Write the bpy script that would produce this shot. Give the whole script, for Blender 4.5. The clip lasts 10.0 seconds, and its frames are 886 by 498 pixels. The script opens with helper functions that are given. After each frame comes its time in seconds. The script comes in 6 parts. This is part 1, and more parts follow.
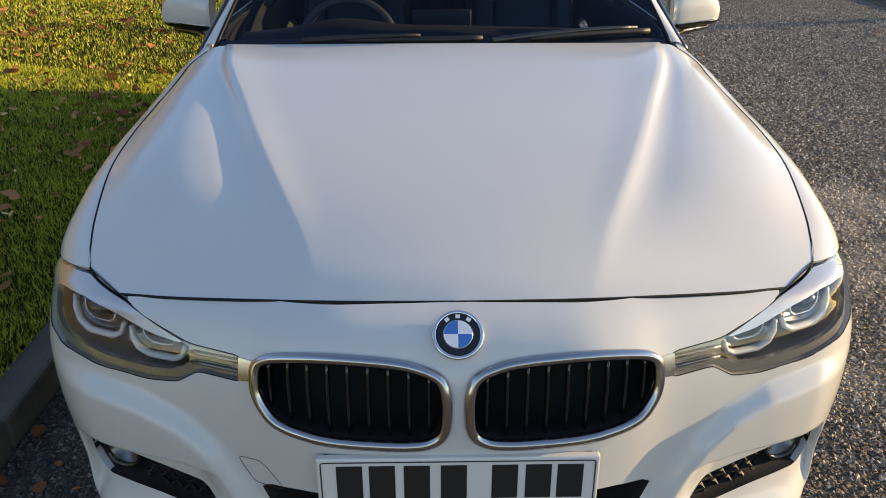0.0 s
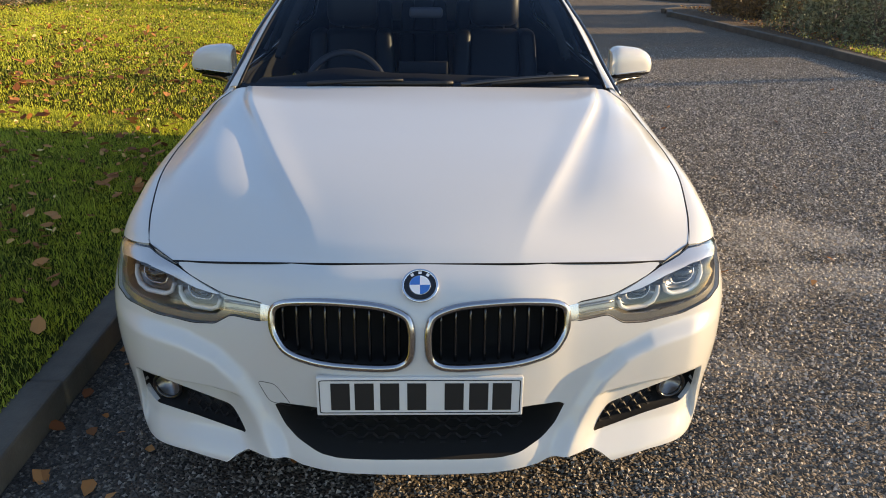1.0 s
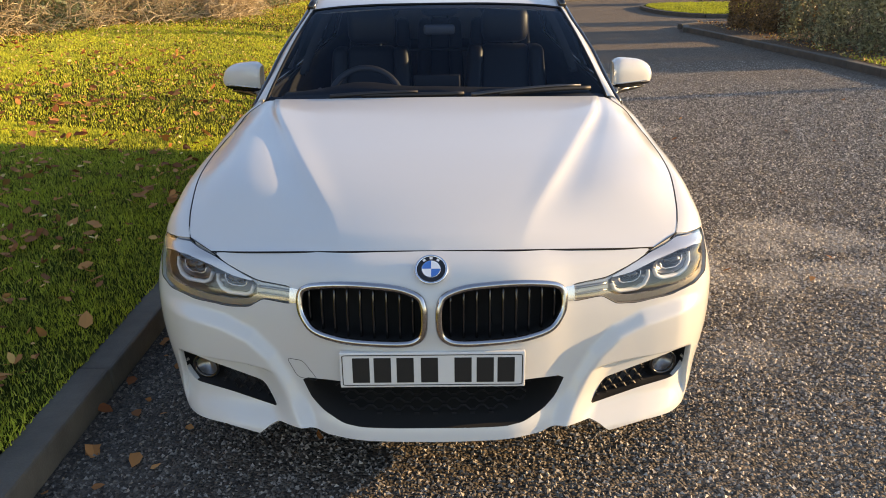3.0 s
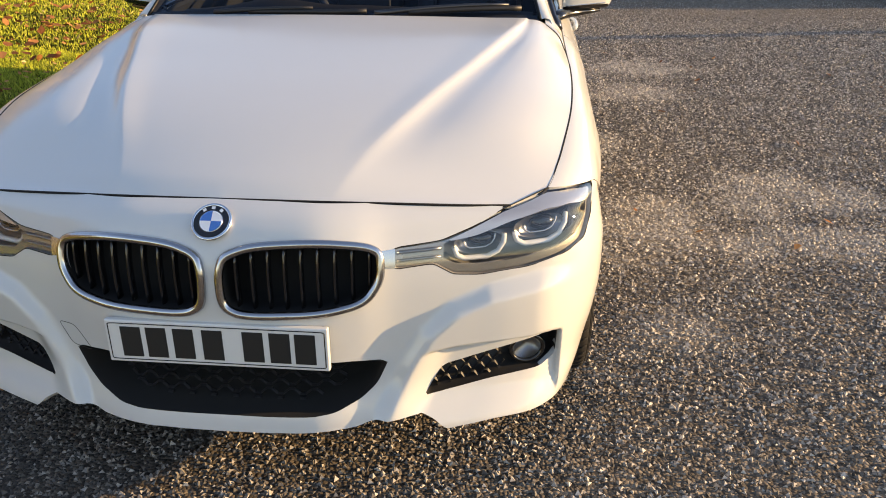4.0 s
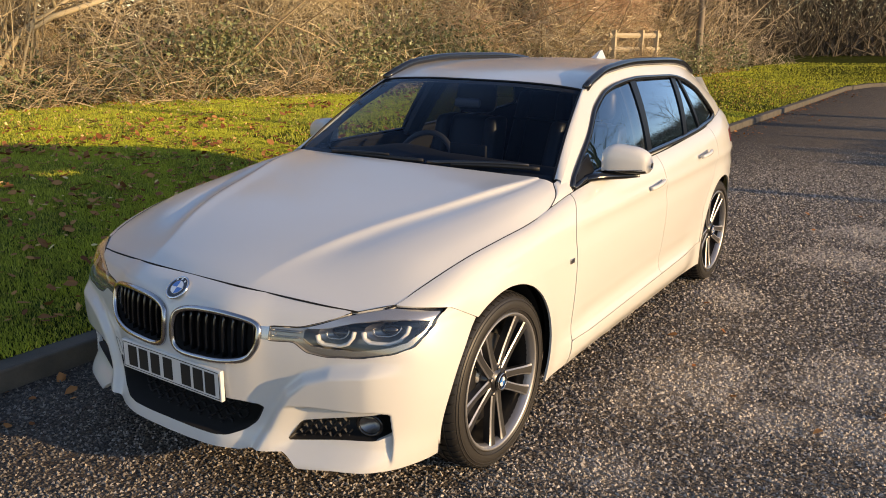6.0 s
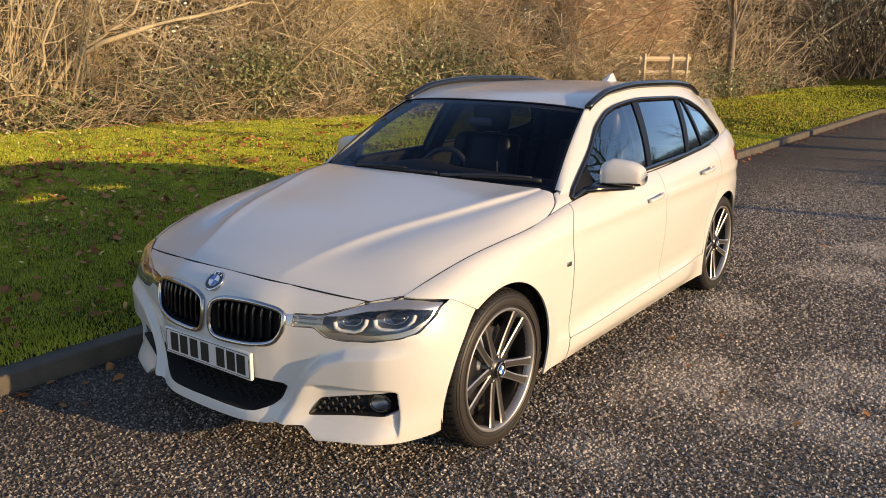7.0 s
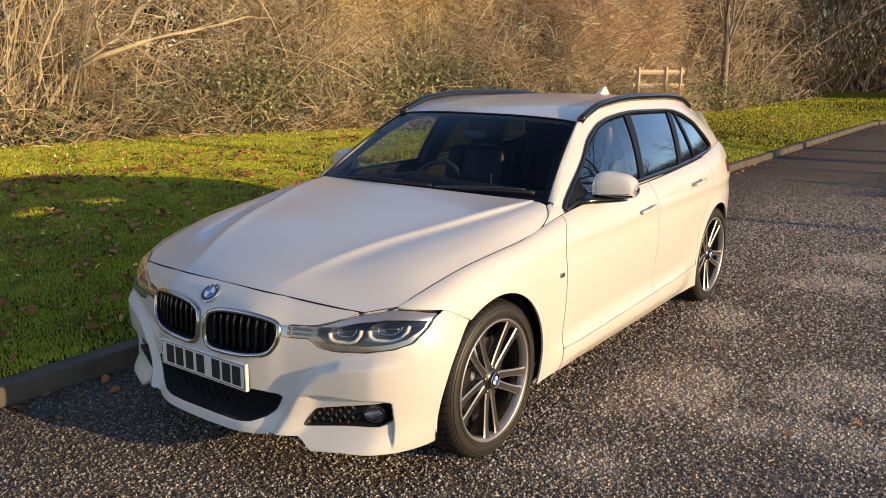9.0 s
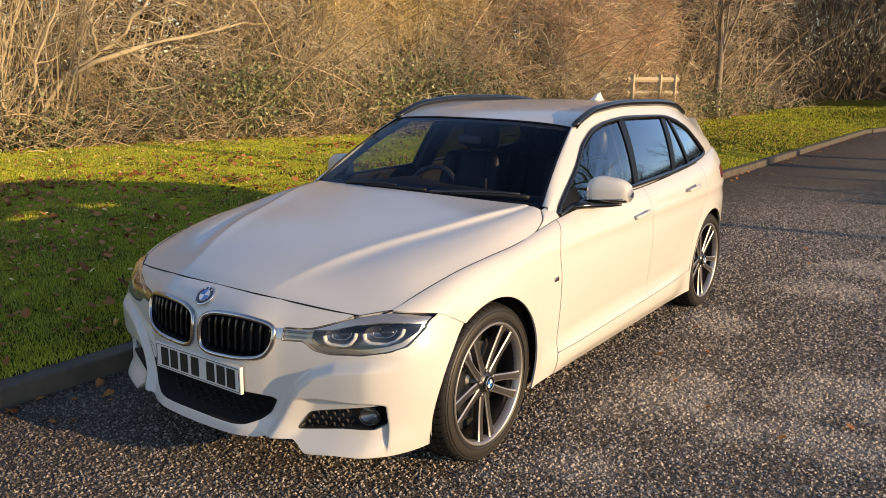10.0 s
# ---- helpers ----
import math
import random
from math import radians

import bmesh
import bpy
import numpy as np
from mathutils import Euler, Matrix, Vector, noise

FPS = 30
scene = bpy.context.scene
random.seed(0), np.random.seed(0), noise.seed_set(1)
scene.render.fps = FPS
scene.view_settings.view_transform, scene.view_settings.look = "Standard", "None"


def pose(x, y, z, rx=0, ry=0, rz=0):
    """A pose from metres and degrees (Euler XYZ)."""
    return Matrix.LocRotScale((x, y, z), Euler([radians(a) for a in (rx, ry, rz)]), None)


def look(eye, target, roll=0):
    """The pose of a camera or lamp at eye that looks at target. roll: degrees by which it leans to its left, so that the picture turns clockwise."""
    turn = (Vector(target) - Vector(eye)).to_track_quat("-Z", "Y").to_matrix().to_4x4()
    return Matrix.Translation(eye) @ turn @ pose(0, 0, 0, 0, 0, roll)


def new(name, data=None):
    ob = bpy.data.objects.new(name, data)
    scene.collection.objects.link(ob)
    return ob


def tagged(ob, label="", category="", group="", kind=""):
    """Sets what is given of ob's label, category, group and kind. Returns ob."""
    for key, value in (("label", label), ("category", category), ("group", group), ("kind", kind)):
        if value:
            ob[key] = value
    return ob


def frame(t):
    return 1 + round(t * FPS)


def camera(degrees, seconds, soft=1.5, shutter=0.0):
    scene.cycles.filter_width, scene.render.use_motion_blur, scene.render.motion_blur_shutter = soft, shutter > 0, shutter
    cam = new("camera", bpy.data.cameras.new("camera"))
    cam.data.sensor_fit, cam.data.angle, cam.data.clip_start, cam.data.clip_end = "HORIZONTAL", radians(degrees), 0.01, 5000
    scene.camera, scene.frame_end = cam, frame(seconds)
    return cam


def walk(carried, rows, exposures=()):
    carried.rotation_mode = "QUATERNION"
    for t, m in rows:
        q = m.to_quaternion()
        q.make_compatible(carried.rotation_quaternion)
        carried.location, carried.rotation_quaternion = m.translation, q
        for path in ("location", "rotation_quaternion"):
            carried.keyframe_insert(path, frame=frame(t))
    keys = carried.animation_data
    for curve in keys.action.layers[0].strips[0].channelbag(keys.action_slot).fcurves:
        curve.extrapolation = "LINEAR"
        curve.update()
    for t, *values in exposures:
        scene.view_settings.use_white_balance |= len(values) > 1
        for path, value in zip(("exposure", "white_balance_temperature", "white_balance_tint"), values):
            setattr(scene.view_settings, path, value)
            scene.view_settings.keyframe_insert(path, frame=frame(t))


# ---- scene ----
cam = camera(57.6, 10.0, 0.95)

PATH = [
    (0, (-0.046, -1.174, 1.443), (-0.017, 0.641, 0.603), -0.1),
    (0.3, (-0.002, -1.391, 1.451), (0.009, 0.444, 0.654), 0.2),
    (0.5, (0.02, -1.505, 1.474), (0.048, 0.331, 0.682), 0.5),
    (0.7, (0.023, -1.621, 1.443), (0.069, 0.235, 0.700), 0.5),
    (1, (0.016, -1.766, 1.5), (0.057, 0.102, 0.785), 0.5),
    (1.5, (-0.063, -1.974, 1.505), (-0.006, -0.087, 0.844), 0.4),
    (2, (-0.08, -2.093, 1.528), (-0.023, -0.193, 0.907), 0.2),
    (3.3, (0.209, -1.927, 1.474), (0.176, -0.048, 0.790), -0.7),
    (3.5, (0.356, -1.839, 1.428), (0.319, 0.036, 0.736), -0.6),
    (3.7, (0.445, -1.744, 1.410), (0.405, 0.121, 0.689), -0.4),
    (4, (0.673, -1.533, 1.364), (0.489, 0.288, 0.559), -0.2),
    (4.2, (0.792, -1.375, 1.382), (0.460, 0.404, 0.530), -0.1),
    (4.5, (1.098, -1.209, 1.429), (0.476, 0.539, 0.681), -0.3),
    (4.7, (1.277, -1.151, 1.458), (0.492, 0.550, 0.759), 0.0),
    (5, (1.58, -1.17, 1.465), (0.605, 0.474, 0.874), -0.1),
    (5.2, (1.736, -1.276, 1.487), (0.730, 0.351, 0.902), -0.3),
    (5.5, (1.976, -1.398, 1.506), (0.917, 0.214, 0.977), 0.6),
    (5.7, (2.074, -1.488, 1.534), (1.016, 0.124, 1.004), 0.7),
    (6.8, (2.478, -1.827, 1.586), (1.333, -0.263, 1.095), 0.3),
    (7, (2.5, -1.845, 1.577), (1.349, -0.28, 1.102), 0.5),
    (7.5, (2.5, -1.85, 1.579), (1.349, -0.283, 1.112), 0.4),
    (8, (2.507, -1.846, 1.575), (1.355, -0.276, 1.118), 0.4),
    (8.5, (2.512, -1.851, 1.57), (1.363, -0.277, 1.122), 0.3),
    (9, (2.526, -1.864, 1.579), (1.378, -0.288, 1.135), 0.4),
    (9.5, (2.54, -1.871, 1.574), (1.395, -0.291, 1.139), 0.4),
    (10, (2.534, -1.874, 1.568), (1.394, -0.288, 1.141), 0.6),
]
walk(cam, [(t, look(eye, target, roll)) for t, eye, target, roll in PATH], [(0, 1.56, 7700, 22), (0.7, 1.68, 7700, 22), (2, 1.87, 8500, 24), (3.5, 1.90, 8550, 26), (4.2, 1.77, 8450, 26), (5, 1.42, 7900, 26), (7, 1.14, 7750, 28), (10, 1.14, 7750, 28)])

# ---- light: low winter sun from the road side, clear sky ----
SUN = Vector((1.0, 0.17, 0.190)).normalized()
world = bpy.data.worlds.new("sky")
scene.world = world
world.use_nodes = True
wn = world.node_tree
sky = wn.nodes.new("ShaderNodeTexSky")
sky.sky_type = "NISHITA"
sky.sun_disc = False
sky.dust_density = 0.1
sky.ozone_density = 2.6
sky.sun_elevation = math.asin(SUN.z)
sky.sun_rotation = math.atan2(SUN.x, SUN.y)
wn.nodes["Background"].inputs["Strength"].default_value = 0.125
wn.links.new(sky.outputs["Color"], wn.nodes["Background"].inputs["Color"])
sun = new("sun", bpy.data.lights.new("sun", "SUN"))
sun.data.energy = 2.55
sun.data.color = (1.0, 0.805, 0.45)
sun.data.angle = radians(0.6)
sun.matrix_world = look(SUN * 60, (0, 0, 0))

# ---- materials ----


class Mat:
    """A node material: a Principled shader and short ways to add nodes."""

    def __init__(self, name, color=(0.5, 0.5, 0.5), rough=0.5, metal=0.0, **more):
        self.m = bpy.data.materials.new(name)
        self.m.use_nodes = True
        self.t = self.m.node_tree
        self.p = self.t.nodes["Principled BSDF"]
        self.set("Base Color", (*color, 1)).set("Roughness", rough).set("Metallic", metal)
        for key, value in more.items():
            self.set(key.replace("_", " "), value)
        self.co = None

    def set(self, name, value):
        if isinstance(value, bpy.types.NodeSocket):
            self.t.links.new(value, self.p.inputs[name])
        else:
            self.p.inputs[name].default_value = value
        return self

    def node(self, kind, **ins):
        n = self.t.nodes.new(kind)
        for key, value in ins.items():
            key = key.replace("_", " ")
            if isinstance(value, bpy.types.NodeSocket):
                self.t.links.new(value, n.inputs[key])
            else:
                n.inputs[key].default_value = value
        return n

    def where(self):
        if self.co is None:
            self.co = self.t.nodes.new("ShaderNodeTexCoord").outputs["Object"]
        return self.co

    def noise(self, scale, detail=4.0, rough=0.55, vector=None):
        return self.node("ShaderNodeTexNoise", Vector=vector or self.where(), Scale=scale, Detail=detail, Roughness=rough).outputs["Fac"]

    def cells(self, scale, out="Color", rnd=1.0):
        return self.node("ShaderNodeTexVoronoi", Vector=self.where(), Scale=scale, Randomness=rnd).outputs[out]

    def ramp(self, fac, *stops):
        n = self.node("ShaderNodeValToRGB", Fac=fac)
        e = n.color_ramp.elements
        while len(e) < len(stops):
            e.new(0.5)
        for el, (pos, col) in zip(e, stops):
            el.position = pos
            el.color = (*col, 1) if len(col) == 3 else col
        return n.outputs["Color"]

    def mix(self, fac, a, b, how="MIX"):
        n = self.t.nodes.new("ShaderNodeMix")
        n.data_type = "RGBA"
        n.blend_type = how
        for sock, value in ((n.inputs[0], fac), (n.inputs[6], a), (n.inputs[7], b)):
            if isinstance(value, bpy.types.NodeSocket):
                self.t.links.new(value, sock)
            else:
                sock.default_value = (*value, 1) if isinstance(value, tuple) else value
        return n.outputs[2]

    def maths(self, how, a, b=0.0):
        n = self.t.nodes.new("ShaderNodeMath")
        n.operation = how
        for sock, value in ((n.inputs[0], a), (n.inputs[1], b)):
            if isinstance(value, bpy.types.NodeSocket):
                self.t.links.new(value, sock)
            else:
                sock.default_value = value
        return n.outputs[0]

    def bump(self, height, strength=0.5, distance=0.01):
        n = self.node("ShaderNodeBump", Strength=strength, Distance=distance, Height=height)
        self.set("Normal", n.outputs["Normal"])
        return self

    def island(self):
        return self.t.nodes.new("ShaderNodeNewGeometry").outputs["Random Per Island"]


def dirt_and_shade(m):
    """Kerbside dirt and leaf mould, with the car's shade painted in, ragged at the edge."""
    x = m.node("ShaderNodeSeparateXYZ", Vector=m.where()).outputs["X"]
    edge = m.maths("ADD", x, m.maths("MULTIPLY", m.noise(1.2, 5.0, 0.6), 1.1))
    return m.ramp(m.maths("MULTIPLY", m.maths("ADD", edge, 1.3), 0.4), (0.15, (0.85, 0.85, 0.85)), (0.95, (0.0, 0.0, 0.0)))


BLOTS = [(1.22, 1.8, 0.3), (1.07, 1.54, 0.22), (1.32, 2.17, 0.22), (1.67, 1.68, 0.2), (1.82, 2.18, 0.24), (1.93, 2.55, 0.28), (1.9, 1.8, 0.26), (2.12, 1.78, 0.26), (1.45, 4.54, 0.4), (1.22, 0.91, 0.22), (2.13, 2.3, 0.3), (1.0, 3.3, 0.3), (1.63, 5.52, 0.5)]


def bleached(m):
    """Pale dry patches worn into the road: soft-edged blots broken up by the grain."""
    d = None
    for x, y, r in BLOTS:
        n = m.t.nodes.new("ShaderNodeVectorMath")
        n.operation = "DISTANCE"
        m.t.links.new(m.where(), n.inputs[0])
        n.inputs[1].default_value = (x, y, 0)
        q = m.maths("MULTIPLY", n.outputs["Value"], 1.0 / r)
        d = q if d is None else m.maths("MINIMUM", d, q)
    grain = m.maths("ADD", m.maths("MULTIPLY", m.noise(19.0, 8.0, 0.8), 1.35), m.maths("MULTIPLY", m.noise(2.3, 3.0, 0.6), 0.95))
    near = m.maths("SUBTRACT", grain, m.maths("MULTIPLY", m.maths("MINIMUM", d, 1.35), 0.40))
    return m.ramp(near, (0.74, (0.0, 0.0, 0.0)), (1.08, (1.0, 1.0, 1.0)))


def asphalt():
    m = Mat("asphalt", rough=0.85)
    fine = m.cells(88.0)
    grey = m.node("ShaderNodeRGBToBW", Color=fine).outputs[0]
    col = m.ramp(grey, (0.0, (0.026, 0.019, 0.013)), (0.45, (0.088, 0.067, 0.047)), (0.75, (0.21, 0.165, 0.122)), (1.0, (0.40, 0.325, 0.245)))
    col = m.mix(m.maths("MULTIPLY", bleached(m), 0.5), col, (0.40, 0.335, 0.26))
    col = m.mix(m.maths("MULTIPLY", m.noise(14.0, 3.0), 0.25), col, (0.02, 0.017, 0.015))
    # darkened towards the kerb: gutter dirt and the car's shade in one colour
    m.set("Base Color", m.mix(dirt_and_shade(m), col, (0.022, 0.018, 0.016)))
    dist = m.cells(88.0, "Distance")
    h = m.maths("ADD", m.maths("MULTIPLY", dist, -1.0), m.maths("MULTIPLY", grey, 0.8))
    return m.bump(h, 1.0, 0.010).m


def turf():
    m = Mat("turf", rough=0.95, Specular_IOR_Level=0.05)
    col = m.ramp(m.noise(60.0, 6.0, 0.7), (0.3, (0.010, 0.015, 0.003)), (0.5, (0.036, 0.048, 0.007)), (0.72, (0.11, 0.125, 0.017)))
    big = m.ramp(m.noise(0.8, 5.0, 0.6), (0.38, (0.022, 0.027, 0.006)), (0.62, (0.06, 0.066, 0.012)))
    col = m.mix(0.35, col, big)
    m.set("Base Color", col)
    return m.bump(m.noise(90.0, 5.0, 0.7), 1.0, 0.03).m


def thin(m, amount, gain=1.0):
    """Lets a leaf or blade pass some of the light that falls on its far side."""
    through_leaf = m.node("ShaderNodeBsdfTranslucent")
    m.t.links.new(m.p.inputs["Base Color"].links[0].from_socket, through_leaf.inputs["Color"])
    mix = m.t.nodes.new("ShaderNodeMixShader")
    mix.inputs[0].default_value = amount
    m.t.links.new(m.p.outputs[0], mix.inputs[1])
    m.t.links.new(through_leaf.outputs[0], mix.inputs[2])
    m.t.links.new(mix.outputs[0], m.t.nodes["Material Output"].inputs["Surface"])
    return m.m


def blade():
    m = Mat("grass_blade", rough=0.7, Specular_IOR_Level=0.06)
    tone = m.ramp(m.island(), (0.0, (0.05, 0.08, 0.026)), (0.35, (0.205, 0.262, 0.054)), (0.8, (0.50, 0.56, 0.070)), (1.0, (0.70, 0.63, 0.15)))
    moss = m.ramp(m.noise(1.7, 5.0, 0.65), (0.40, (0.0, 0.0, 0.0)), (0.62, (0.6, 0.6, 0.6)))
    tone = m.mix(moss, tone, (0.575, 0.615, 0.064))
    bare = m.ramp(m.noise(5.0, 4.0, 0.6), (0.54, (0.0, 0.0, 0.0)), (0.72, (0.6, 0.6, 0.6)))
    m.set("Base Color", m.mix(bare, tone, (0.12, 0.13, 0.035)))
    return thin(m, 0.22)


def leaf_litter():
    m = Mat("dead_leaf", rough=0.75, Specular_IOR_Level=0.12)
    m.set("Base Color", m.ramp(m.island(), (0.0, (0.16, 0.058, 0.024)), (0.40, (0.36, 0.155, 0.058)), (0.70, (0.56, 0.33, 0.115)), (1.0, (0.78, 0.61, 0.28))))
    return m.m


def bark(name, dark, light):
    m = Mat(name, rough=0.75)
    tone = m.ramp(m.island(), (0.0, dark), (1.0, light))
    tone = m.mix(m.maths("MULTIPLY", m.noise(30.0, 4.0), 0.3), tone, dark)
    clump = m.ramp(m.noise(0.9, 5.0, 0.6), (0.40, (0.0, 0.0, 0.0)), (0.60, (0.4, 0.4, 0.4)))
    m.set("Base Color", m.mix(clump, tone, dark))
    return m.m


def leaves(name, dark, light, rough=0.4, amount=0.35, gloss=0.5):
    m = Mat(name, rough=rough, Specular_IOR_Level=gloss)
    m.set("Base Color", m.ramp(m.island(), (0.0, dark), (1.0, light)))
    return thin(m, amount)


def chipping():
    m = Mat("stone_chipping", rough=0.75)
    tone = m.ramp(m.island(), (0.0, (0.05, 0.044, 0.038)), (0.45, (0.20, 0.176, 0.150)), (0.8, (0.39, 0.345, 0.295)), (1.0, (0.60, 0.54, 0.465)))
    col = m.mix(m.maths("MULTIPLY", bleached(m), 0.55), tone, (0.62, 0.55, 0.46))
    # same kerbside darkening, dirt plus painted shade, on the stones
    m.set("Base Color", m.mix(dirt_and_shade(m), col, (0.03, 0.025, 0.021)))
    return m.m


def concrete():
    m = Mat("kerb_concrete", rough=0.85)
    m.set("Base Color", m.mix(m.noise(6.0, 6.0, 0.7), (0.026, 0.024, 0.022), (0.14, 0.125, 0.10)))
    return m.bump(m.noise(120.0, 4.0), 0.5, 0.004).m


def soil():
    m = Mat("leafy_soil", rough=0.9)
    m.set("Base Color", m.ramp(m.noise(25.0, 6.0, 0.7), (0.3, (0.03, 0.02, 0.012)), (0.55, (0.10, 0.06, 0.03)), (0.75, (0.22, 0.13, 0.06))))
    return m.bump(m.noise(60.0, 5.0), 0.9, 0.03).m


def glass(name, tint, strength=1.0, coat=(1.0, 1.0, 1.0)):
    m = Mat(name)
    m.t.nodes.remove(m.p)
    clear = m.t.nodes.new("ShaderNodeBsdfTransparent")
    clear.inputs["Color"].default_value = (*tint, 1)
    shine = m.t.nodes.new("ShaderNodeBsdfGlossy")
    shine.inputs["Roughness"].default_value = 0.0
    shine.inputs["Color"].default_value = (*coat, 1)
    facing = m.node("ShaderNodeLayerWeight", Blend=0.5).outputs["Facing"]
    rise = m.maths("ADD", m.maths("MULTIPLY", m.maths("POWER", facing, 5.0), 0.96), 0.04)
    fac = m.maths("MINIMUM", m.maths("MULTIPLY", rise, strength), 1.0)
    mix = m.t.nodes.new("ShaderNodeMixShader")
    m.t.links.new(fac, mix.inputs[0])
    m.t.links.new(clear.outputs[0], mix.inputs[1])
    m.t.links.new(shine.outputs[0], mix.inputs[2])
    m.t.links.new(mix.outputs[0], m.t.nodes["Material Output"].inputs["Surface"])
    return m.m


CHIP = chipping()
ASPHALT, TURF, BLADE, LITTER, KERB, SOIL = asphalt(), turf(), blade(), leaf_litter(), concrete(), soil()
TWIG = bark("pale_twig", (0.29, 0.225, 0.128), (0.95, 0.83, 0.56))
REDTWIG = bark("russet_twig", (0.42, 0.25, 0.15), (0.90, 0.64, 0.43))
GOLDTWIG = bark("golden_twig", (0.55, 0.40, 0.15), (0.96, 0.78, 0.38))
GREYTWIG = bark("grey_twig", (0.22, 0.17, 0.113), (0.82, 0.69, 0.50))
STEM = bark("shrub_stem", (0.24, 0.175, 0.095), (0.74, 0.58, 0.36))
# stem colour darkened to stand for shade deep in the thicket
SHADESTEM = bark("shade_stem", (0.035, 0.028, 0.018), (0.13, 0.10, 0.06))
TRUNK = bark("tree_bark", (0.05, 0.045, 0.03), (0.13, 0.11, 0.08))
DARKTWIG = bark("dark_twig", (0.06, 0.048, 0.034), (0.22, 0.175, 0.12))
IVY = leaves("ivy_leaf", (0.055, 0.075, 0.03), (0.34, 0.37, 0.17), 0.4, 0.1)
BIGLEAF = leaves("large_dead_leaf", (0.17, 0.055, 0.022), (0.52, 0.235, 0.085), 0.7, 0.12, 0.12)
HEDGELEAF = leaves("hedge_leaf", (0.07, 0.085, 0.045), (0.34, 0.36, 0.22), 0.45, 0.4)
RUSSETLEAF = leaves("russet_hedge_leaf", (0.09, 0.06, 0.03), (0.30, 0.20, 0.09), 0.4, 0.45)
DARKLEAF = leaves("dark_hedge_leaf", (0.02, 0.03, 0.012), (0.09, 0.08, 0.04))
GREYBARK = bark("grey_brown_bark", (0.13, 0.10, 0.07), (0.34, 0.28, 0.20))
MOSSBARK = bark("mossy_bark", (0.12, 0.14, 0.05), (0.26, 0.28, 0.12))
BOUGH = bark("pale_bough", (0.30, 0.24, 0.14), (0.62, 0.52, 0.34))
TIMBER = bark("fence_timber", (0.42, 0.34, 0.22), (0.55, 0.46, 0.32))

PAINT = Mat("white_paint", (0.60, 0.60, 0.58), 0.48, Specular_IOR_Level=0.3, Coat_Weight=1.0, Coat_Roughness=0.13, Coat_IOR=1.5).m
BLACK = Mat("gloss_black", (0.008, 0.008, 0.009), 0.18, Coat_Weight=0.5).m
PILLAR = Mat("pillar_black", (0.004, 0.004, 0.005), 0.35, Specular_IOR_Level=0.25).m
PLASTIC = Mat("black_plastic", (0.014, 0.014, 0.015), 0.55).m
RUBBER = Mat("tyre_rubber", (0.022, 0.020, 0.0185), 0.5)
RUBBER.bump(RUBBER.noise(160.0, 3.0), 0.25, 0.002)
RUBBER = RUBBER.m
CHROME = Mat("chrome", (0.78, 0.78, 0.78), 0.08, 1.0).m
DARKCHROME = Mat("dull_chrome", (0.44, 0.44, 0.45), 0.20, 1.0).m
SATIN = Mat("satin_metal", (0.55, 0.55, 0.56), 0.25, 1.0).m
DULL = Mat("dull_silver", (0.26, 0.26, 0.265), 0.3, 0.9).m
ALLOY = Mat("machined_alloy", (0.36, 0.36, 0.37), 0.42, 0.8).m
GUNMETAL = Mat("grey_alloy", (0.045, 0.045, 0.048), 0.35, 0.7, Coat_Weight=0.6).m
SPOKE = Mat("satin_grey_alloy", (0.095, 0.094, 0.096), 0.40, 0.8, Coat_Weight=0.4).m
LAMPBOWL = Mat("lamp_bowl", (0.34, 0.32, 0.28), 0.32, 0.85).m
LAMPBAND = Mat("lamp_band", (0.34, 0.335, 0.32), 0.25, 0.6).m
LAMPBROW = Mat("lamp_brow", (0.60, 0.58, 0.56), 0.28, 0.75, Coat_Weight=1.0).m
BARS = Mat("plate_black", (0.012, 0.012, 0.012), 0.6).m
DISC = Mat("brake_disc", (0.30, 0.29, 0.28), 0.35, 1.0).m
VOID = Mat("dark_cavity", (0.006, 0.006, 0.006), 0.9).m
CLOTH = Mat("black_upholstery", (0.004, 0.005, 0.008), 0.7).m
LEATHER = Mat("black_leather", (0.006, 0.008, 0.014), 0.48).m
TRIMGREY = Mat("grey_trim", (0.007, 0.008, 0.011), 0.6).m
WHEELGREY = Mat("grey_leather", (0.05, 0.052, 0.06), 0.45).m
BLUE = Mat("roundel_blue", (0.02, 0.16, 0.50), 0.25, Coat_Weight=1.0).m
WHITE = Mat("roundel_white", (0.8, 0.8, 0.8), 0.25, Coat_Weight=1.0).m
RINGWHITE = Mat("translucent_white", (0.66, 0.67, 0.68), 0.3, Coat_Weight=0.5).m
PLATE = Mat("plate_white", (0.70, 0.70, 0.68), 0.35, Coat_Weight=0.6).m
RED = Mat("tail_red", (0.30, 0.008, 0.008), 0.15, Coat_Weight=1.0).m
AMBER = Mat("lamp_grey", (0.24, 0.24, 0.24), 0.4).m
GLASS = glass("clear_glass", (0.54, 0.62, 0.72), 0.6, (0.6, 0.8, 1.0))
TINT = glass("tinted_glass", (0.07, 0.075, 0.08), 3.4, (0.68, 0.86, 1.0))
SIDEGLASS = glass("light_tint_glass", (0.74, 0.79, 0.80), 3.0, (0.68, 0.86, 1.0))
LENS = glass("lens_glass", (0.91, 0.91, 0.90), 1.5)

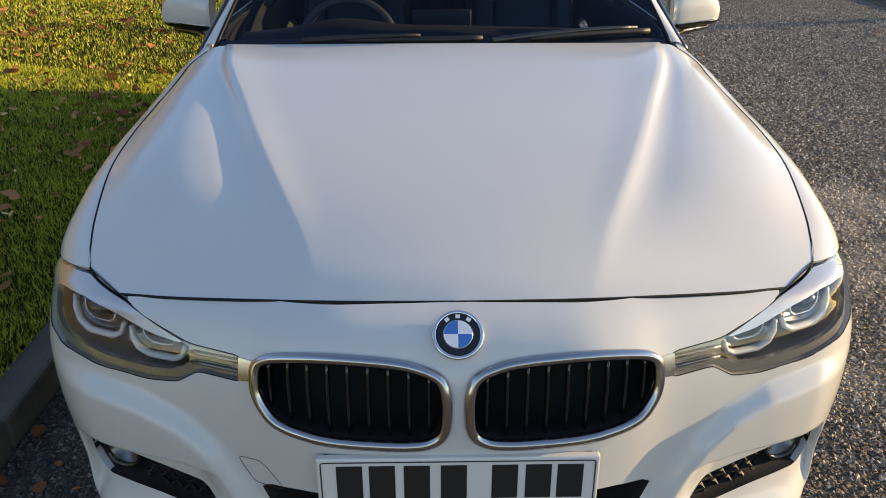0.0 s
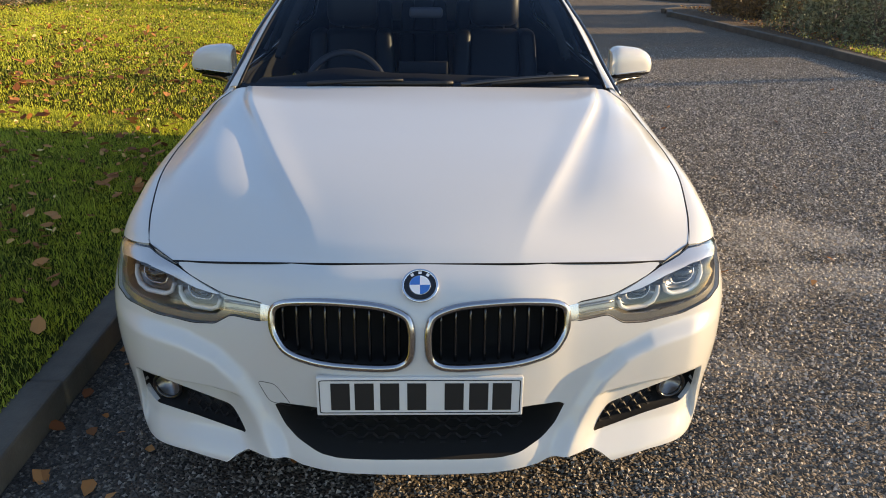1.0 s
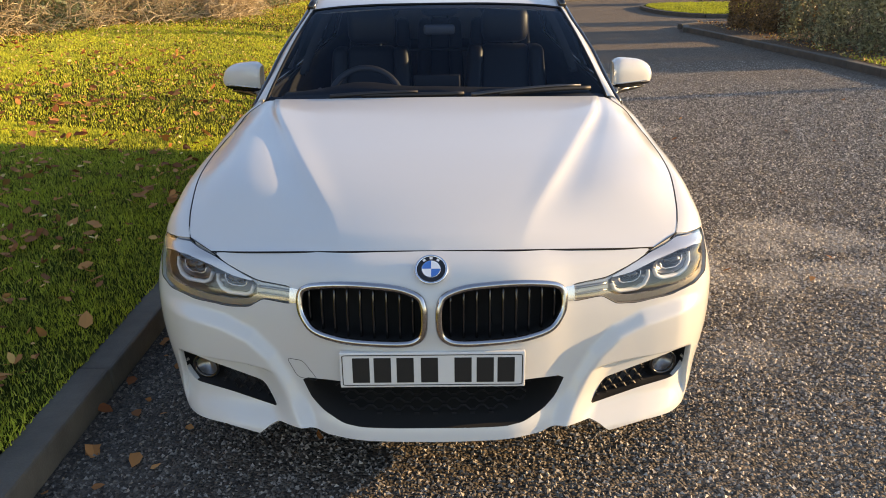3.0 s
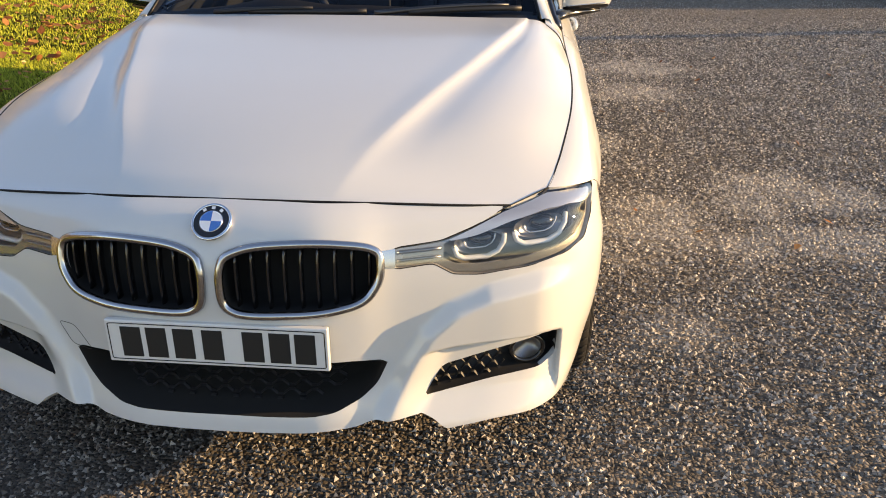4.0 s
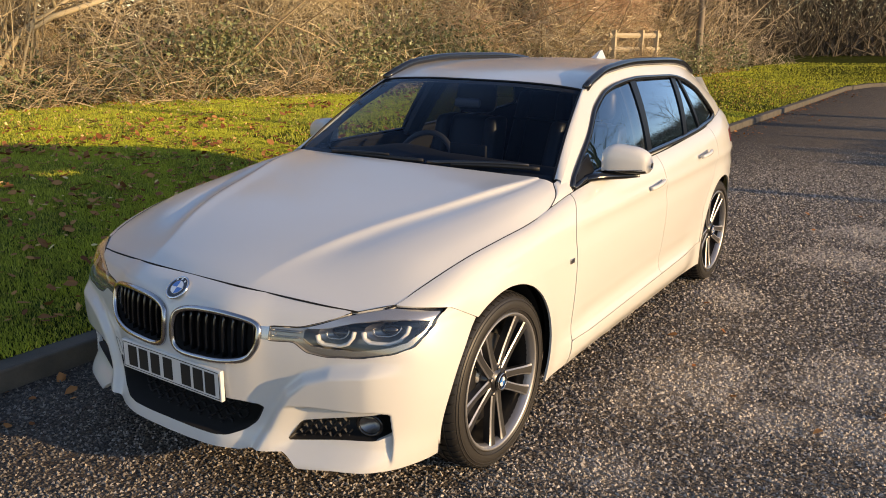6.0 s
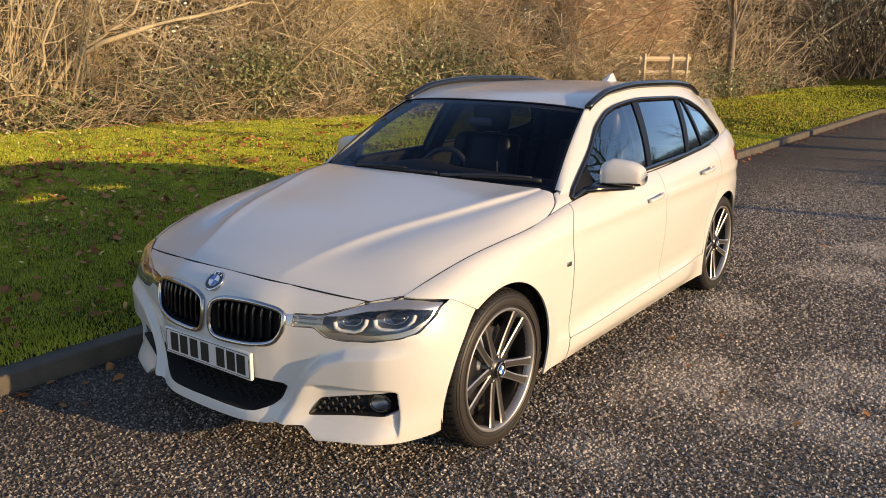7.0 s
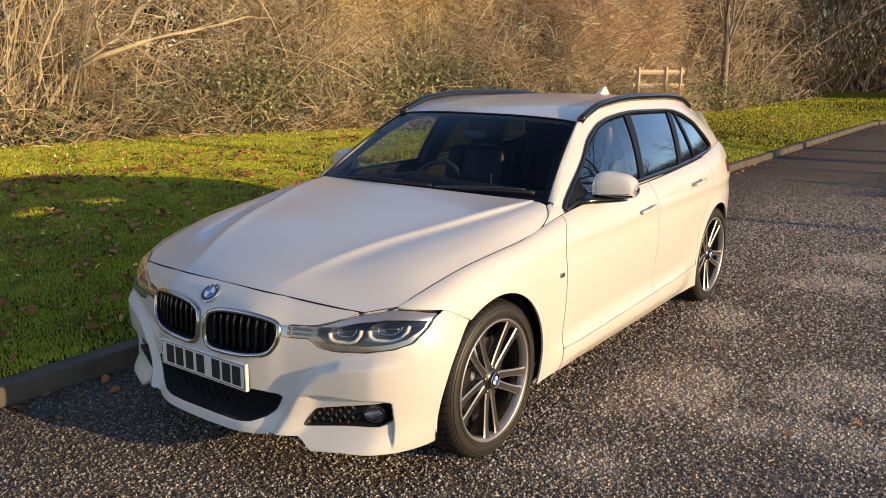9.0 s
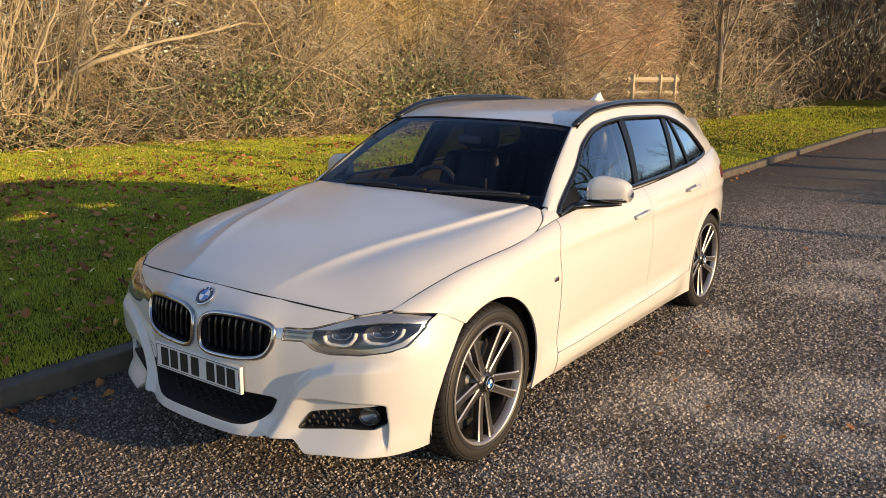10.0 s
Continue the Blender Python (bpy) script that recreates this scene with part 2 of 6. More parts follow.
# ---- building helpers ----


def mesh_of(name, verts, faces, material=None, smooth=True):
    me = bpy.data.meshes.new(name)
    me.from_pydata([tuple(v) for v in verts], [], [tuple(f) for f in faces])
    if smooth:
        me.polygons.foreach_set("use_smooth", [True] * len(me.polygons))
    if material:
        me.materials.append(material)
    me.update()
    return me


def fast_mesh(name, verts, faces, material, smooth=False):
    """A mesh from numpy arrays of corners (n, 3) and faces (m, 3 or 4)."""
    me = bpy.data.meshes.new(name)
    k = faces.shape[1]
    me.vertices.add(len(verts))
    me.vertices.foreach_set("co", np.asarray(verts, dtype=np.float32).ravel())
    me.loops.add(faces.size)
    me.loops.foreach_set("vertex_index", np.asarray(faces, dtype=np.int32).ravel())
    me.polygons.add(len(faces))
    me.polygons.foreach_set("loop_start", np.arange(0, faces.size, k, dtype=np.int32))
    me.polygons.foreach_set("use_smooth", np.full(len(faces), smooth))
    me.materials.append(material)
    me.update(calc_edges=True)
    return me


def under(ob, parent):
    ob.parent = parent
    base = parent.matrix_basis if parent.parent is None else parent.parent.matrix_basis @ parent.matrix_parent_inverse @ parent.matrix_basis
    ob.matrix_parent_inverse = base.inverted()
    return ob


def part(name, me, parent, label=""):
    return tagged(under(new(name, me), parent), label)


def thing(name, at, label, category, group=""):
    ob = new(name)
    ob.location = at
    ob.empty_display_size = 0.1
    bpy.context.view_layer.update()
    return tagged(ob, label, category, group)


def curve(points, x):
    """Smooth curve through rows (x, a, b, ...) at the places x."""
    p = np.array(points, float)
    x = np.clip(np.asarray(x, float), p[0, 0], p[-1, 0])
    h = np.diff(p[:, 0])
    s = np.diff(p[:, 1:], axis=0) / h[:, None]
    m = np.zeros_like(p[:, 1:])
    m[0], m[-1] = s[0], s[-1]
    if len(h) > 1:
        a, b, ha, hb = s[:-1], s[1:], h[:-1, None], h[1:, None]
        m[1:-1] = np.where(a * b > 0, (a * hb + b * ha) / (ha + hb), 0.5 * (a * hb + b * ha) / (ha + hb))
    i = np.clip(np.searchsorted(p[:, 0], x, "right") - 1, 0, len(h) - 1)
    t = ((x - p[i, 0]) / h[i])[..., None]
    hh = h[i][..., None]
    q = p[:, 1:]
    return ((1 + 2 * t) * (1 - t) ** 2) * q[i] + t * (1 - t) ** 2 * hh * m[i] + t * t * (3 - 2 * t) * q[i + 1] + t * t * (t - 1) * hh * m[i + 1]


def smoothstep(a, b, x):
    t = np.clip((x - a) / (b - a), 0, 1)
    return t * t * (3 - 2 * t)


def inside(poly, px, py):
    """Signed distance to a closed outline: positive inside."""
    p = np.asarray(poly, float)
    q = np.roll(p, -1, axis=0)
    d = np.full(np.shape(px), 1e9)
    odd = np.zeros(np.shape(px), bool)
    for (ax, ay), (bx, by) in zip(p, q):
        ex, ey = bx - ax, by - ay
        t = np.clip(((px - ax) * ex + (py - ay) * ey) / (ex * ex + ey * ey + 1e-12), 0, 1)
        d = np.minimum(d, np.hypot(px - ax - t * ex, py - ay - t * ey))
        with np.errstate(divide="ignore", invalid="ignore"):
            cross = ((ay > py) != (by > py)) & (px < ax + (py - ay) * ex / (ey if ey else 1e-12))
        odd ^= cross
    return np.where(odd, d, -d)


def rounded(poly, n=6, amount=0.25):
    """A closed outline with its corners cut round."""
    out = []
    k = len(poly)
    for i in range(k):
        a, b, c = (np.array(poly[j % k], float) for j in (i - 1, i, i + 1))
        p, q = b + (a - b) * amount, b + (c - b) * amount
        for t in np.linspace(0, 1, n):
            out.append((1 - t) ** 2 * p + 2 * t * (1 - t) * b + t * t * q)
    return np.array(out)


def tube(path, radius, sides=8, closed=False, flat=1.0, up=(0, 0, 1)):
    """Corners and faces of a bar along a path; flat squeezes it along up."""
    p = np.asarray(path, float)
    n = len(p)
    t = np.roll(p, -1, 0) - np.roll(p, 1, 0) if closed else np.gradient(p, axis=0)
    t /= np.linalg.norm(t, axis=1)[:, None] + 1e-12
    a = np.cross(t, np.asarray(up, float))
    a /= np.linalg.norm(a, axis=1)[:, None] + 1e-12
    b = np.cross(a, t)
    r = np.broadcast_to(np.asarray(radius, float), (n,))
    ang = np.linspace(0, 2 * math.pi, sides, endpoint=False)
    v = (p[:, None] + r[:, None, None] * (np.cos(ang)[None, :, None] * a[:, None] + flat * np.sin(ang)[None, :, None] * b[:, None])).reshape(-1, 3)
    f = []
    for i in range(n if closed else n - 1):
        j = (i + 1) % n
        for s in range(sides):
            e = (s + 1) % sides
            f.append((i * sides + s, i * sides + e, j * sides + e, j * sides + s))
    if not closed:
        f.append(tuple(range(sides))[::-1])
        f.append(tuple((n - 1) * sides + s for s in range(sides)))
    return v, f


def joined(pieces):
    vs, fs, k = [], [], 0
    for v, f in pieces:
        vs.extend([tuple(p) for p in v])
        fs.extend([tuple(i + k for i in face) for face in f])
        k += len(v)
    return vs, fs


def box(lo, hi, bevel=0.0):
    bm = bmesh.new()
    bmesh.ops.create_cube(bm, size=1.0)
    lo, hi = Vector(lo), Vector(hi)
    for v in bm.verts:
        v.co = Vector((lo[i] + (v.co[i] + 0.5) * (hi[i] - lo[i]) for i in range(3)))
    if bevel:
        bmesh.ops.bevel(bm, geom=bm.edges[:], offset=bevel, segments=2, affect="EDGES", profile=0.5)
    bm.verts.index_update()
    v = [tuple(p.co) for p in bm.verts]
    f = [tuple(p.index for p in q.verts) for q in bm.faces]
    bm.free()
    return v, f


def prisms(base, way, length, radius, bend, k=4):
    """Many thin three-sided tapered stems: corners and faces as arrays. bend pulls the tip by that vector."""
    n = len(base)
    t = np.linspace(0, 1, k)[None, :, None]
    p = base[:, None] + way[:, None] * length[:, None, None] * t + bend[:, None] * t * t
    side = np.cross(way, np.random.normal(size=(n, 3)))
    side /= np.linalg.norm(side, axis=1)[:, None] + 1e-9
    other = np.cross(way, side)
    ang = np.array([0, 2.094, 4.189])
    ring = np.cos(ang)[None, :, None] * side[:, None] + np.sin(ang)[None, :, None] * other[:, None]
    r = radius[:, None, None, None] * (1 - 0.75 * t)[..., None]
    v = (p[:, :, None] + ring[:, None] * r).reshape(-1, 3)
    f = []
    for i in range(k - 1):
        for s in range(3):
            e = (s + 1) % 3
            f.append((i * 3 + s, i * 3 + e, i * 3 + 3 + e, i * 3 + 3 + s))
    f = (np.array(f)[None] + (np.arange(n) * k * 3)[:, None, None]).reshape(-1, 4)
    return v, f


def scales(at, size, tilt=1.0, shape=0.6):
    """Many small bent leaves (two quads each) at the points given, turned at random."""
    n = len(at)
    nrm = np.random.normal(size=(n, 3)) * tilt + np.array([0, 0, 1.0])
    nrm /= np.linalg.norm(nrm, axis=1)[:, None]
    a = np.cross(nrm, np.random.normal(size=(n, 3)))
    a /= np.linalg.norm(a, axis=1)[:, None]
    b = np.cross(nrm, a)
    s = np.broadcast_to(size, (n,))[:, None]
    lift = nrm * s * 0.25
    c = np.stack([at - a * s, at - b * s * shape + lift, at + a * s, at + b * s * shape + lift], 1).reshape(-1, 3)
    o = (np.arange(n) * 4)[:, None]
    f = np.concatenate([o + np.array([[0, 1, 2]]), o + np.array([[0, 2, 3]])], 0)
    return c, f


def leaf_shapes(at, size, tilt=0.5, shape=0.6, curl=0.5):
    """Many pointed leaves, folded along the midrib and curled at the tip."""
    n = len(at)
    nrm = np.random.normal(size=(n, 3)) * tilt + np.array([0, 0, 1.0])
    nrm /= np.linalg.norm(nrm, axis=1)[:, None]
    a = np.cross(nrm, np.random.normal(size=(n, 3)))
    a /= np.linalg.norm(a, axis=1)[:, None]
    b = np.cross(nrm, a)
    s = np.broadcast_to(size, (n,))[:, None]
    pts = []
    for u, w in ((-1.0, 0.0), (-0.55, 1.0), (0.30, 0.85), (1.0, 0.0), (0.25, -0.9), (-0.5, -1.0)):
        jit = np.random.uniform(0.75, 1.25, (n, 1))
        up = curl * np.random.uniform(0.2, 1.0, (n, 1)) * (abs(w) * 0.5 * shape + 0.35 * max(u, 0) ** 2)
        pts.append(at + s * (a * u + b * w * shape * jit + nrm * up))
    v = np.stack(pts, 1).reshape(-1, 3)
    o = (np.arange(n) * 6)[:, None]
    return v, np.concatenate([o + np.array([[0, 1, 2, 3]]), o + np.array([[0, 3, 4, 5]])], 0)


# ---- ground: road, kerbs, lawn ----
KERB_X = -1.27
HEDGE = [(-14.0, -10.4), (3.5, -9.3), (10.0, -7.8), (14.0, -7.0), (16.5, -6.0), (20.0, -5.5), (26.0, -5.0), (34.0, -4.2), (60.0, -1.0)]


def hedge_x(y):
    return curve(HEDGE, y)[..., 0]


def lawn_z(x, y):
    """The lawn climbs a low bank from the kerb, then runs on almost level to the thicket."""
    d = np.clip(KERB_X - x, 0, 60)
    rise = curve([(0, 0.105), (0.5, 0.135), (2.0, 0.262), (2.7, 0.325), (4.3, 0.415), (8.0, 0.46), (60, 0.6)], d)[..., 0]
    return rise + 0.012 * np.sin(x * 1.7 + y * 0.6) * np.clip(d * 0.6, 0, 1)


def kerb_line(y):
    """The kerb's x: straight past the car, then bending right."""
    return np.where(y < 24, KERB_X, curve([(24, KERB_X), (27, -0.5), (29.4, 1.8), (31.3, 5.0), (33.7, 8.6), (37.7, 11.6), (44, 13.5), (200, 14)], y)[..., 0])


n = 90
g = np.linspace(-1, 1, n)
gx, gy = np.meshgrid(np.sign(g) * np.abs(g) ** 3 * 900, np.sign(g) * np.abs(g) ** 3 * 900)
gv = np.stack([gx, gy, np.zeros_like(gx)], -1).reshape(-1, 3)
gi = np.arange(n * n).reshape(n, n)
gf = np.stack([gi[:-1, :-1], gi[:-1, 1:], gi[1:, 1:], gi[1:, :-1]], -1).reshape(-1, 4)
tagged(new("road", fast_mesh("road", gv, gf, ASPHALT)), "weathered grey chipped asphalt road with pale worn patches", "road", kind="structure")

ys = np.concatenate([np.linspace(-14, 24, 153), np.linspace(24.25, 40, 64), np.linspace(41, 160, 30)])
ss = np.linspace(0, 1, 60) ** 1.4
ly = np.repeat(ys[:, None], len(ss), 1)
edge = np.minimum(kerb_line(ly), 18.0) - 0.06
lx = edge + (-70 - edge) * ss[None]
lz = np.where(ly < 24, lawn_z(lx, ly), lawn_z(lx - (kerb_line(ly) - KERB_X), ly))
lv = np.stack([lx, ly, lz], -1).reshape(-1, 3)
li = np.arange(lx.size).reshape(lx.shape)
lf = np.stack([li[:-1, :-1], li[1:, :-1], li[1:, 1:], li[:-1, 1:]], -1).reshape(-1, 4)
tagged(new("lawn", fast_mesh("lawn", lv, lf, TURF, True)), "short sunlit green lawn strewn with fallen leaves", "lawn", kind="structure")


def kerb_run(name, pts, label, stone=0.915):
    """Kerb stones along a line, each a piece of its own."""
    p = np.array(pts, float)
    seg = np.concatenate([[0], np.cumsum(np.linalg.norm(np.diff(p, axis=0), axis=1))])
    run = tagged(new(name), label, "kerb", kind="structure")
    v, f = box((-0.0625, -stone / 2 + 0.004, -0.1), (0.0625, stone / 2 - 0.004, 0.105), 0.012)
    me = mesh_of("kerb_stone", v, f, KERB, False)
    s = stone / 2
    while s < seg[-1]:
        x, y = np.interp(s, seg, p[:, 0]), np.interp(s, seg, p[:, 1])
        x2, y2 = np.interp(s + 0.1, seg, p[:, 0]), np.interp(s + 0.1, seg, p[:, 1])
        ob = under(new("kerb_stone", me), run)
        ob.matrix_basis = pose(x, y, random.uniform(-0.004, 0.004), random.uniform(-0.4, 0.4), 0, math.degrees(math.atan2(y2 - y, x2 - x)) - 90)
        s += stone
    return run


ky = np.concatenate([[-14.0, 24.0], np.linspace(24.3, 46, 70)])
kerb_run("kerb", np.stack([kerb_line(ky), ky], 1), "worn concrete kerb along the lawn")

# verge across the road, with its own kerb
right = [(5.9, -14.0), (5.9, 4.0), (5.88, 8.1), (5.83, 9.8), (5.69, 11.9), (5.53, 14.1), (5.32, 16.4), (5.55, 17.3), (6.2, 17.9), (8.0, 18.4), (14.0, 18.8), (30.0, 19.0)]
kerb_run("kerb", right, "concrete kerb along the leafy verge")
rp = [(x + 0.05, y) for x, y in right] + [(60, 19.0), (60, -14.0)]
bm = bmesh.new()
bmesh.ops.contextual_create(bm, geom=[bm.verts.new((x, y, 0.1)) for x, y in rp])
bmesh.ops.triangulate(bm, faces=bm.faces[:])
me = bpy.data.meshes.new("verge")
bm.to_mesh(me)
bm.free()
me.materials.append(SOIL)
tagged(new("verge", me), "bare verge covered with brown leaves", "verge", kind="structure")

# grass island in the bend
isl = [(8.5 + 2.25 * math.copysign(abs(math.cos(a)) ** 0.75, math.cos(a)), 23.7 + 3.4 * math.copysign(abs(math.sin(a)) ** 0.75, math.sin(a))) for a in np.linspace(0, 2 * math.pi, 61)]
bm = bmesh.new()
bmesh.ops.contextual_create(bm, geom=[bm.verts.new((x, y, 0.1)) for x, y in isl[:-1]])
me = bpy.data.meshes.new("island")
bm.to_mesh(me)
bm.free()
me.materials.append(TURF)
tagged(new("grass_island", me), "small oval grass island in the road bend", "lawn", kind="structure")
kerb_run("kerb", isl, "kerb round the grass island", 0.6)

# ---- planting ----


def rand_dirs(n, up, spread):
    d = np.random.normal(size=(n, 3)) * np.array(spread) + np.array(up)
    return d / np.linalg.norm(d, axis=1)[:, None]


def tangle(name, label, material, ys, zs, clumps, per, length, radius, droop=0.6, fan=0.5, back=0.45):
    """Bare twigs in overlapping sprays: each spray arches its own way out of the thicket."""
    y = np.random.uniform(*ys, clumps)
    rise = np.random.uniform(0, 1, clumps) ** 1.1
    z = zs[0] + (zs[1] - zs[0]) * rise
    x = hedge_x(y) + 0.35 * np.sin(y * 1.3) * np.sin(y * 0.47) - np.random.exponential(back, clumps) - 0.06 * z ** 2
    mean = rand_dirs(clumps, (0.25, 0.1, 0.35), (0.35, 0.9, 0.55))
    i = np.repeat(np.arange(clumps), per)
    n = len(i)
    base = np.stack([x, y, z], 1)[i] + np.random.normal(0, 1, (n, 3)) * np.array([0.22, 0.42, 0.28])
    base[:, 2] = lawn_z(base[:, 0], base[:, 1]) + np.maximum(base[:, 2], 0.02)
    way = mean[i] + np.random.normal(0, fan, (n, 3))
    way /= np.linalg.norm(way, axis=1)[:, None]
    ln = np.random.uniform(*length, n)
    bend = np.random.normal(0, 0.28, (n, 3)) + np.array([0.1, 0.0, -0.5]) * droop * np.random.uniform(0.2, 1.8, (n, 1))
    v, f = prisms(base, way, ln, np.random.uniform(*radius, n) * (0.85 + 0.022 * np.clip(base[:, 1], 0, 30)), bend * ln[:, None], 3)
    tagged(new(name, fast_mesh(name, v, f, material)), label, "shrubs", kind="stuff")


def thicket():
    """The band of bare arching shrubs behind the lawn, with ivy and brambles at its foot."""
    tangle("thicket_twigs", "dense tangle of bare tan arching twigs", TWIG, (1.0, 21), (0.1, 4.3), 500, 62, (0.18, 0.95), (0.003, 0.0085))
    tangle("grey_twigs", "fine grey-brown twigs crossing in the thicket", GREYTWIG, (-6, 31), (0.0, 4.6), 330, 50, (0.2, 0.9), (0.003, 0.008), 0.5, 0.6, 0.6)
    tangle("golden_twigs", "golden straw-like strands arching over the thicket", GOLDTWIG, (9.5, 13.2), (2.0, 3.6), 44, 80, (0.25, 0.9), (0.003, 0.007), 0.9, 0.4, 0.25)
    tangle("russet_twigs", "reddish upright brush of fine twigs", REDTWIG, (13.0, 20.5), (1.1, 4.6), 95, 80, (0.25, 0.95), (0.003, 0.008), 0.2, 0.45, 0.3)
    tangle("deep_twigs", "grey twigs deep in the near end of the thicket", GREYTWIG, (0.5, 8.0), (1.2, 4.8), 90, 60, (0.3, 1.1), (0.004, 0.010), 0.3, 0.6, 1.1)
    tangle("low_twigs", "short brown twigs at the thicket's foot", STEM, (0, 24), (0.0, 0.9), 120, 50, (0.12, 0.5), (0.003, 0.007), 0.8, 0.7, 0.15)
    n = 700
    y = np.random.uniform(-6, 28, n)
    x = hedge_x(y) - np.random.uniform(0.1, 2.2, n)
    base = np.stack([x, y, lawn_z(x, y)], 1)
    way = rand_dirs(n, (0.25, 0, 1.1), (0.45, 0.6, 0.2))
    length = np.random.uniform(1.8, 4.6, n)
    bend = np.random.normal(0, 0.3, (n, 3)) * length[:, None]
    v, f = prisms(base, way, length, np.random.uniform(0.008, 0.022, n), bend, 7)
    tagged(new("thicket_stems", fast_mesh("thicket_stems", v, f, STEM)), "bare upright shrub stems in the thicket", "shrubs", kind="stuff")
    n = 15000
    spots = np.array([(7.4, 0.9, 0.6, 0.4), (8.2, 0.6, 0.5, 0.35), (11.6, 1.0, 0.6, 0.45), (12.3, 0.7, 0.6, 0.4), (1.6, 0.2, 0.9, 0.55), (3.2, 0.25, 0.7, 0.35), (4.6, 0.15, 0.5, 0.25), (5.8, 0.55, 0.5, 0.35), (7.4, 0.55, 0.35, 0.4), (9.6, 0.75, 0.7, 0.45), (10.5, 0.3, 0.7, 0.4), (12.5, 0.35, 0.8, 0.4), (15.0, 0.3, 1.2, 0.3), (18.5, 0.25, 0.9, 0.3), (21.0, 0.5, 0.6, 0.45), (24.0, 0.5, 1.5, 0.4)])
    s = spots[np.random.randint(0, len(spots), n)]
    y = s[:, 0] + np.random.normal(0, 1, n) * s[:, 2]
    z = np.abs(s[:, 1] + np.random.normal(0, 1, n) * s[:, 3]) * 0.8
    x = hedge_x(y) + 0.75 + 0.2 * np.sin(y * 2.1) - np.random.uniform(0, 0.6, n) - z * 0.12
    at = np.stack([x, y, lawn_z(x, y) + z], 1)
    v, f = scales(at, np.random.uniform(0.02, 0.048, n), 1.6, 0.75)
    tagged(new("ivy", fast_mesh("ivy", v, f, IVY)), "dark green ivy and bramble leaves at the thicket's foot", "ivy", kind="stuff")
    # a mass of growth behind, its dark colour painting the shade between twigs
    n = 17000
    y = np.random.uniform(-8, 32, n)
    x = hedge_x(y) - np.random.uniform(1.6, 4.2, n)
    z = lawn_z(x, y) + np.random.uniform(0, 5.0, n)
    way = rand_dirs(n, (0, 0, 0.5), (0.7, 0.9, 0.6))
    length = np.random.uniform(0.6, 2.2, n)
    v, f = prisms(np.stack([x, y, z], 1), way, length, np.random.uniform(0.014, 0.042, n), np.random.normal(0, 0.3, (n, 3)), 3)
    tagged(new("thicket_back", fast_mesh("thicket_back", v, f, SHADESTEM)), "bare growth deep in the thicket, coloured dark as its shade", "shrubs", kind="stuff")


def bare_tree(at, height, label, material, spread=0.5, seed=0, trunk_r=0.14, levels=4, limbs=(7, 5, 5, 4), lean=(0, 0, 1.0)):
    """A leafless tree: a tapered trunk and branches in generations."""
    rng = np.random.RandomState(seed)
    tree = thing("bare_tree", at, label, "tree", "bare trees")
    at = np.array(at, float)

    def stem(p, d, length, k, wob):
        pts = [p]
        for _ in range(k):
            d = d + rng.normal(0, wob, 3) + np.array([0, 0, 0.05])
            d = d / np.linalg.norm(d)
            pts.append(pts[-1] + d * length / k)
        return np.array(pts)

    lean = np.array(lean, float) / np.linalg.norm(lean)
    trunk = stem(at - np.array([0, 0, 0.1]), lean, height * 0.75, 9, 0.06)
    v, f = tube(trunk, np.linspace(trunk_r, trunk_r * 0.25, len(trunk)), 9, up=(1, 0.2, 0))
    part("trunk", mesh_of("trunk", v, f, material), tree)
    gen = [(trunk, trunk_r * 0.6)]
    pieces = []
    twig_at, twig_way = [], []
    for level in range(levels):
        nxt = []
        for pts, r in gen:
            for _ in range(limbs[min(level, len(limbs) - 1)]):
                i = rng.uniform(0.3 if level == 0 else 0.15, 1.0) * (len(pts) - 1)
                a = int(min(i, len(pts) - 2))
                p = pts[a] + (pts[a + 1] - pts[a]) * (i - a)
                d = (pts[a + 1] - pts[a])
                d = d / np.linalg.norm(d) + rng.normal(0, 1, 3) * spread * np.array([1, 1, 0.6])
                d /= np.linalg.norm(d)
                length = height * (0.42, 0.26, 0.15, 0.10)[min(level, 3)] * rng.uniform(0.6, 1.2)
                q = stem(p, d, length, 5, 0.14)
                rr = r * (0.55, 0.45, 0.4, 0.4)[min(level, 3)]
                nxt.append((q, rr))
                if level < 2:
                    pieces.append(tube(q, np.linspace(rr, rr * 0.4, len(q)), 5, up=(0.3, 0.9, 0.1)))
                else:
                    for s in range(5):
                        twig_at.append(q[s])
                        twig_way.append(q[s + 1] - q[s])
        gen = nxt
    v, f = joined(pieces)
    part("branchwork", mesh_of("branchwork", v, f, material), tree)
    ta, tw = np.array(twig_at), np.array(twig_way)
    ln = np.linalg.norm(tw, axis=1)
    v, f = prisms(ta, tw / ln[:, None], ln, np.full(len(ta), max(0.004, trunk_r * 0.05)), np.zeros_like(ta), 2)
    part("crown", fast_mesh("crown", v, f, material), tree)
    return tree


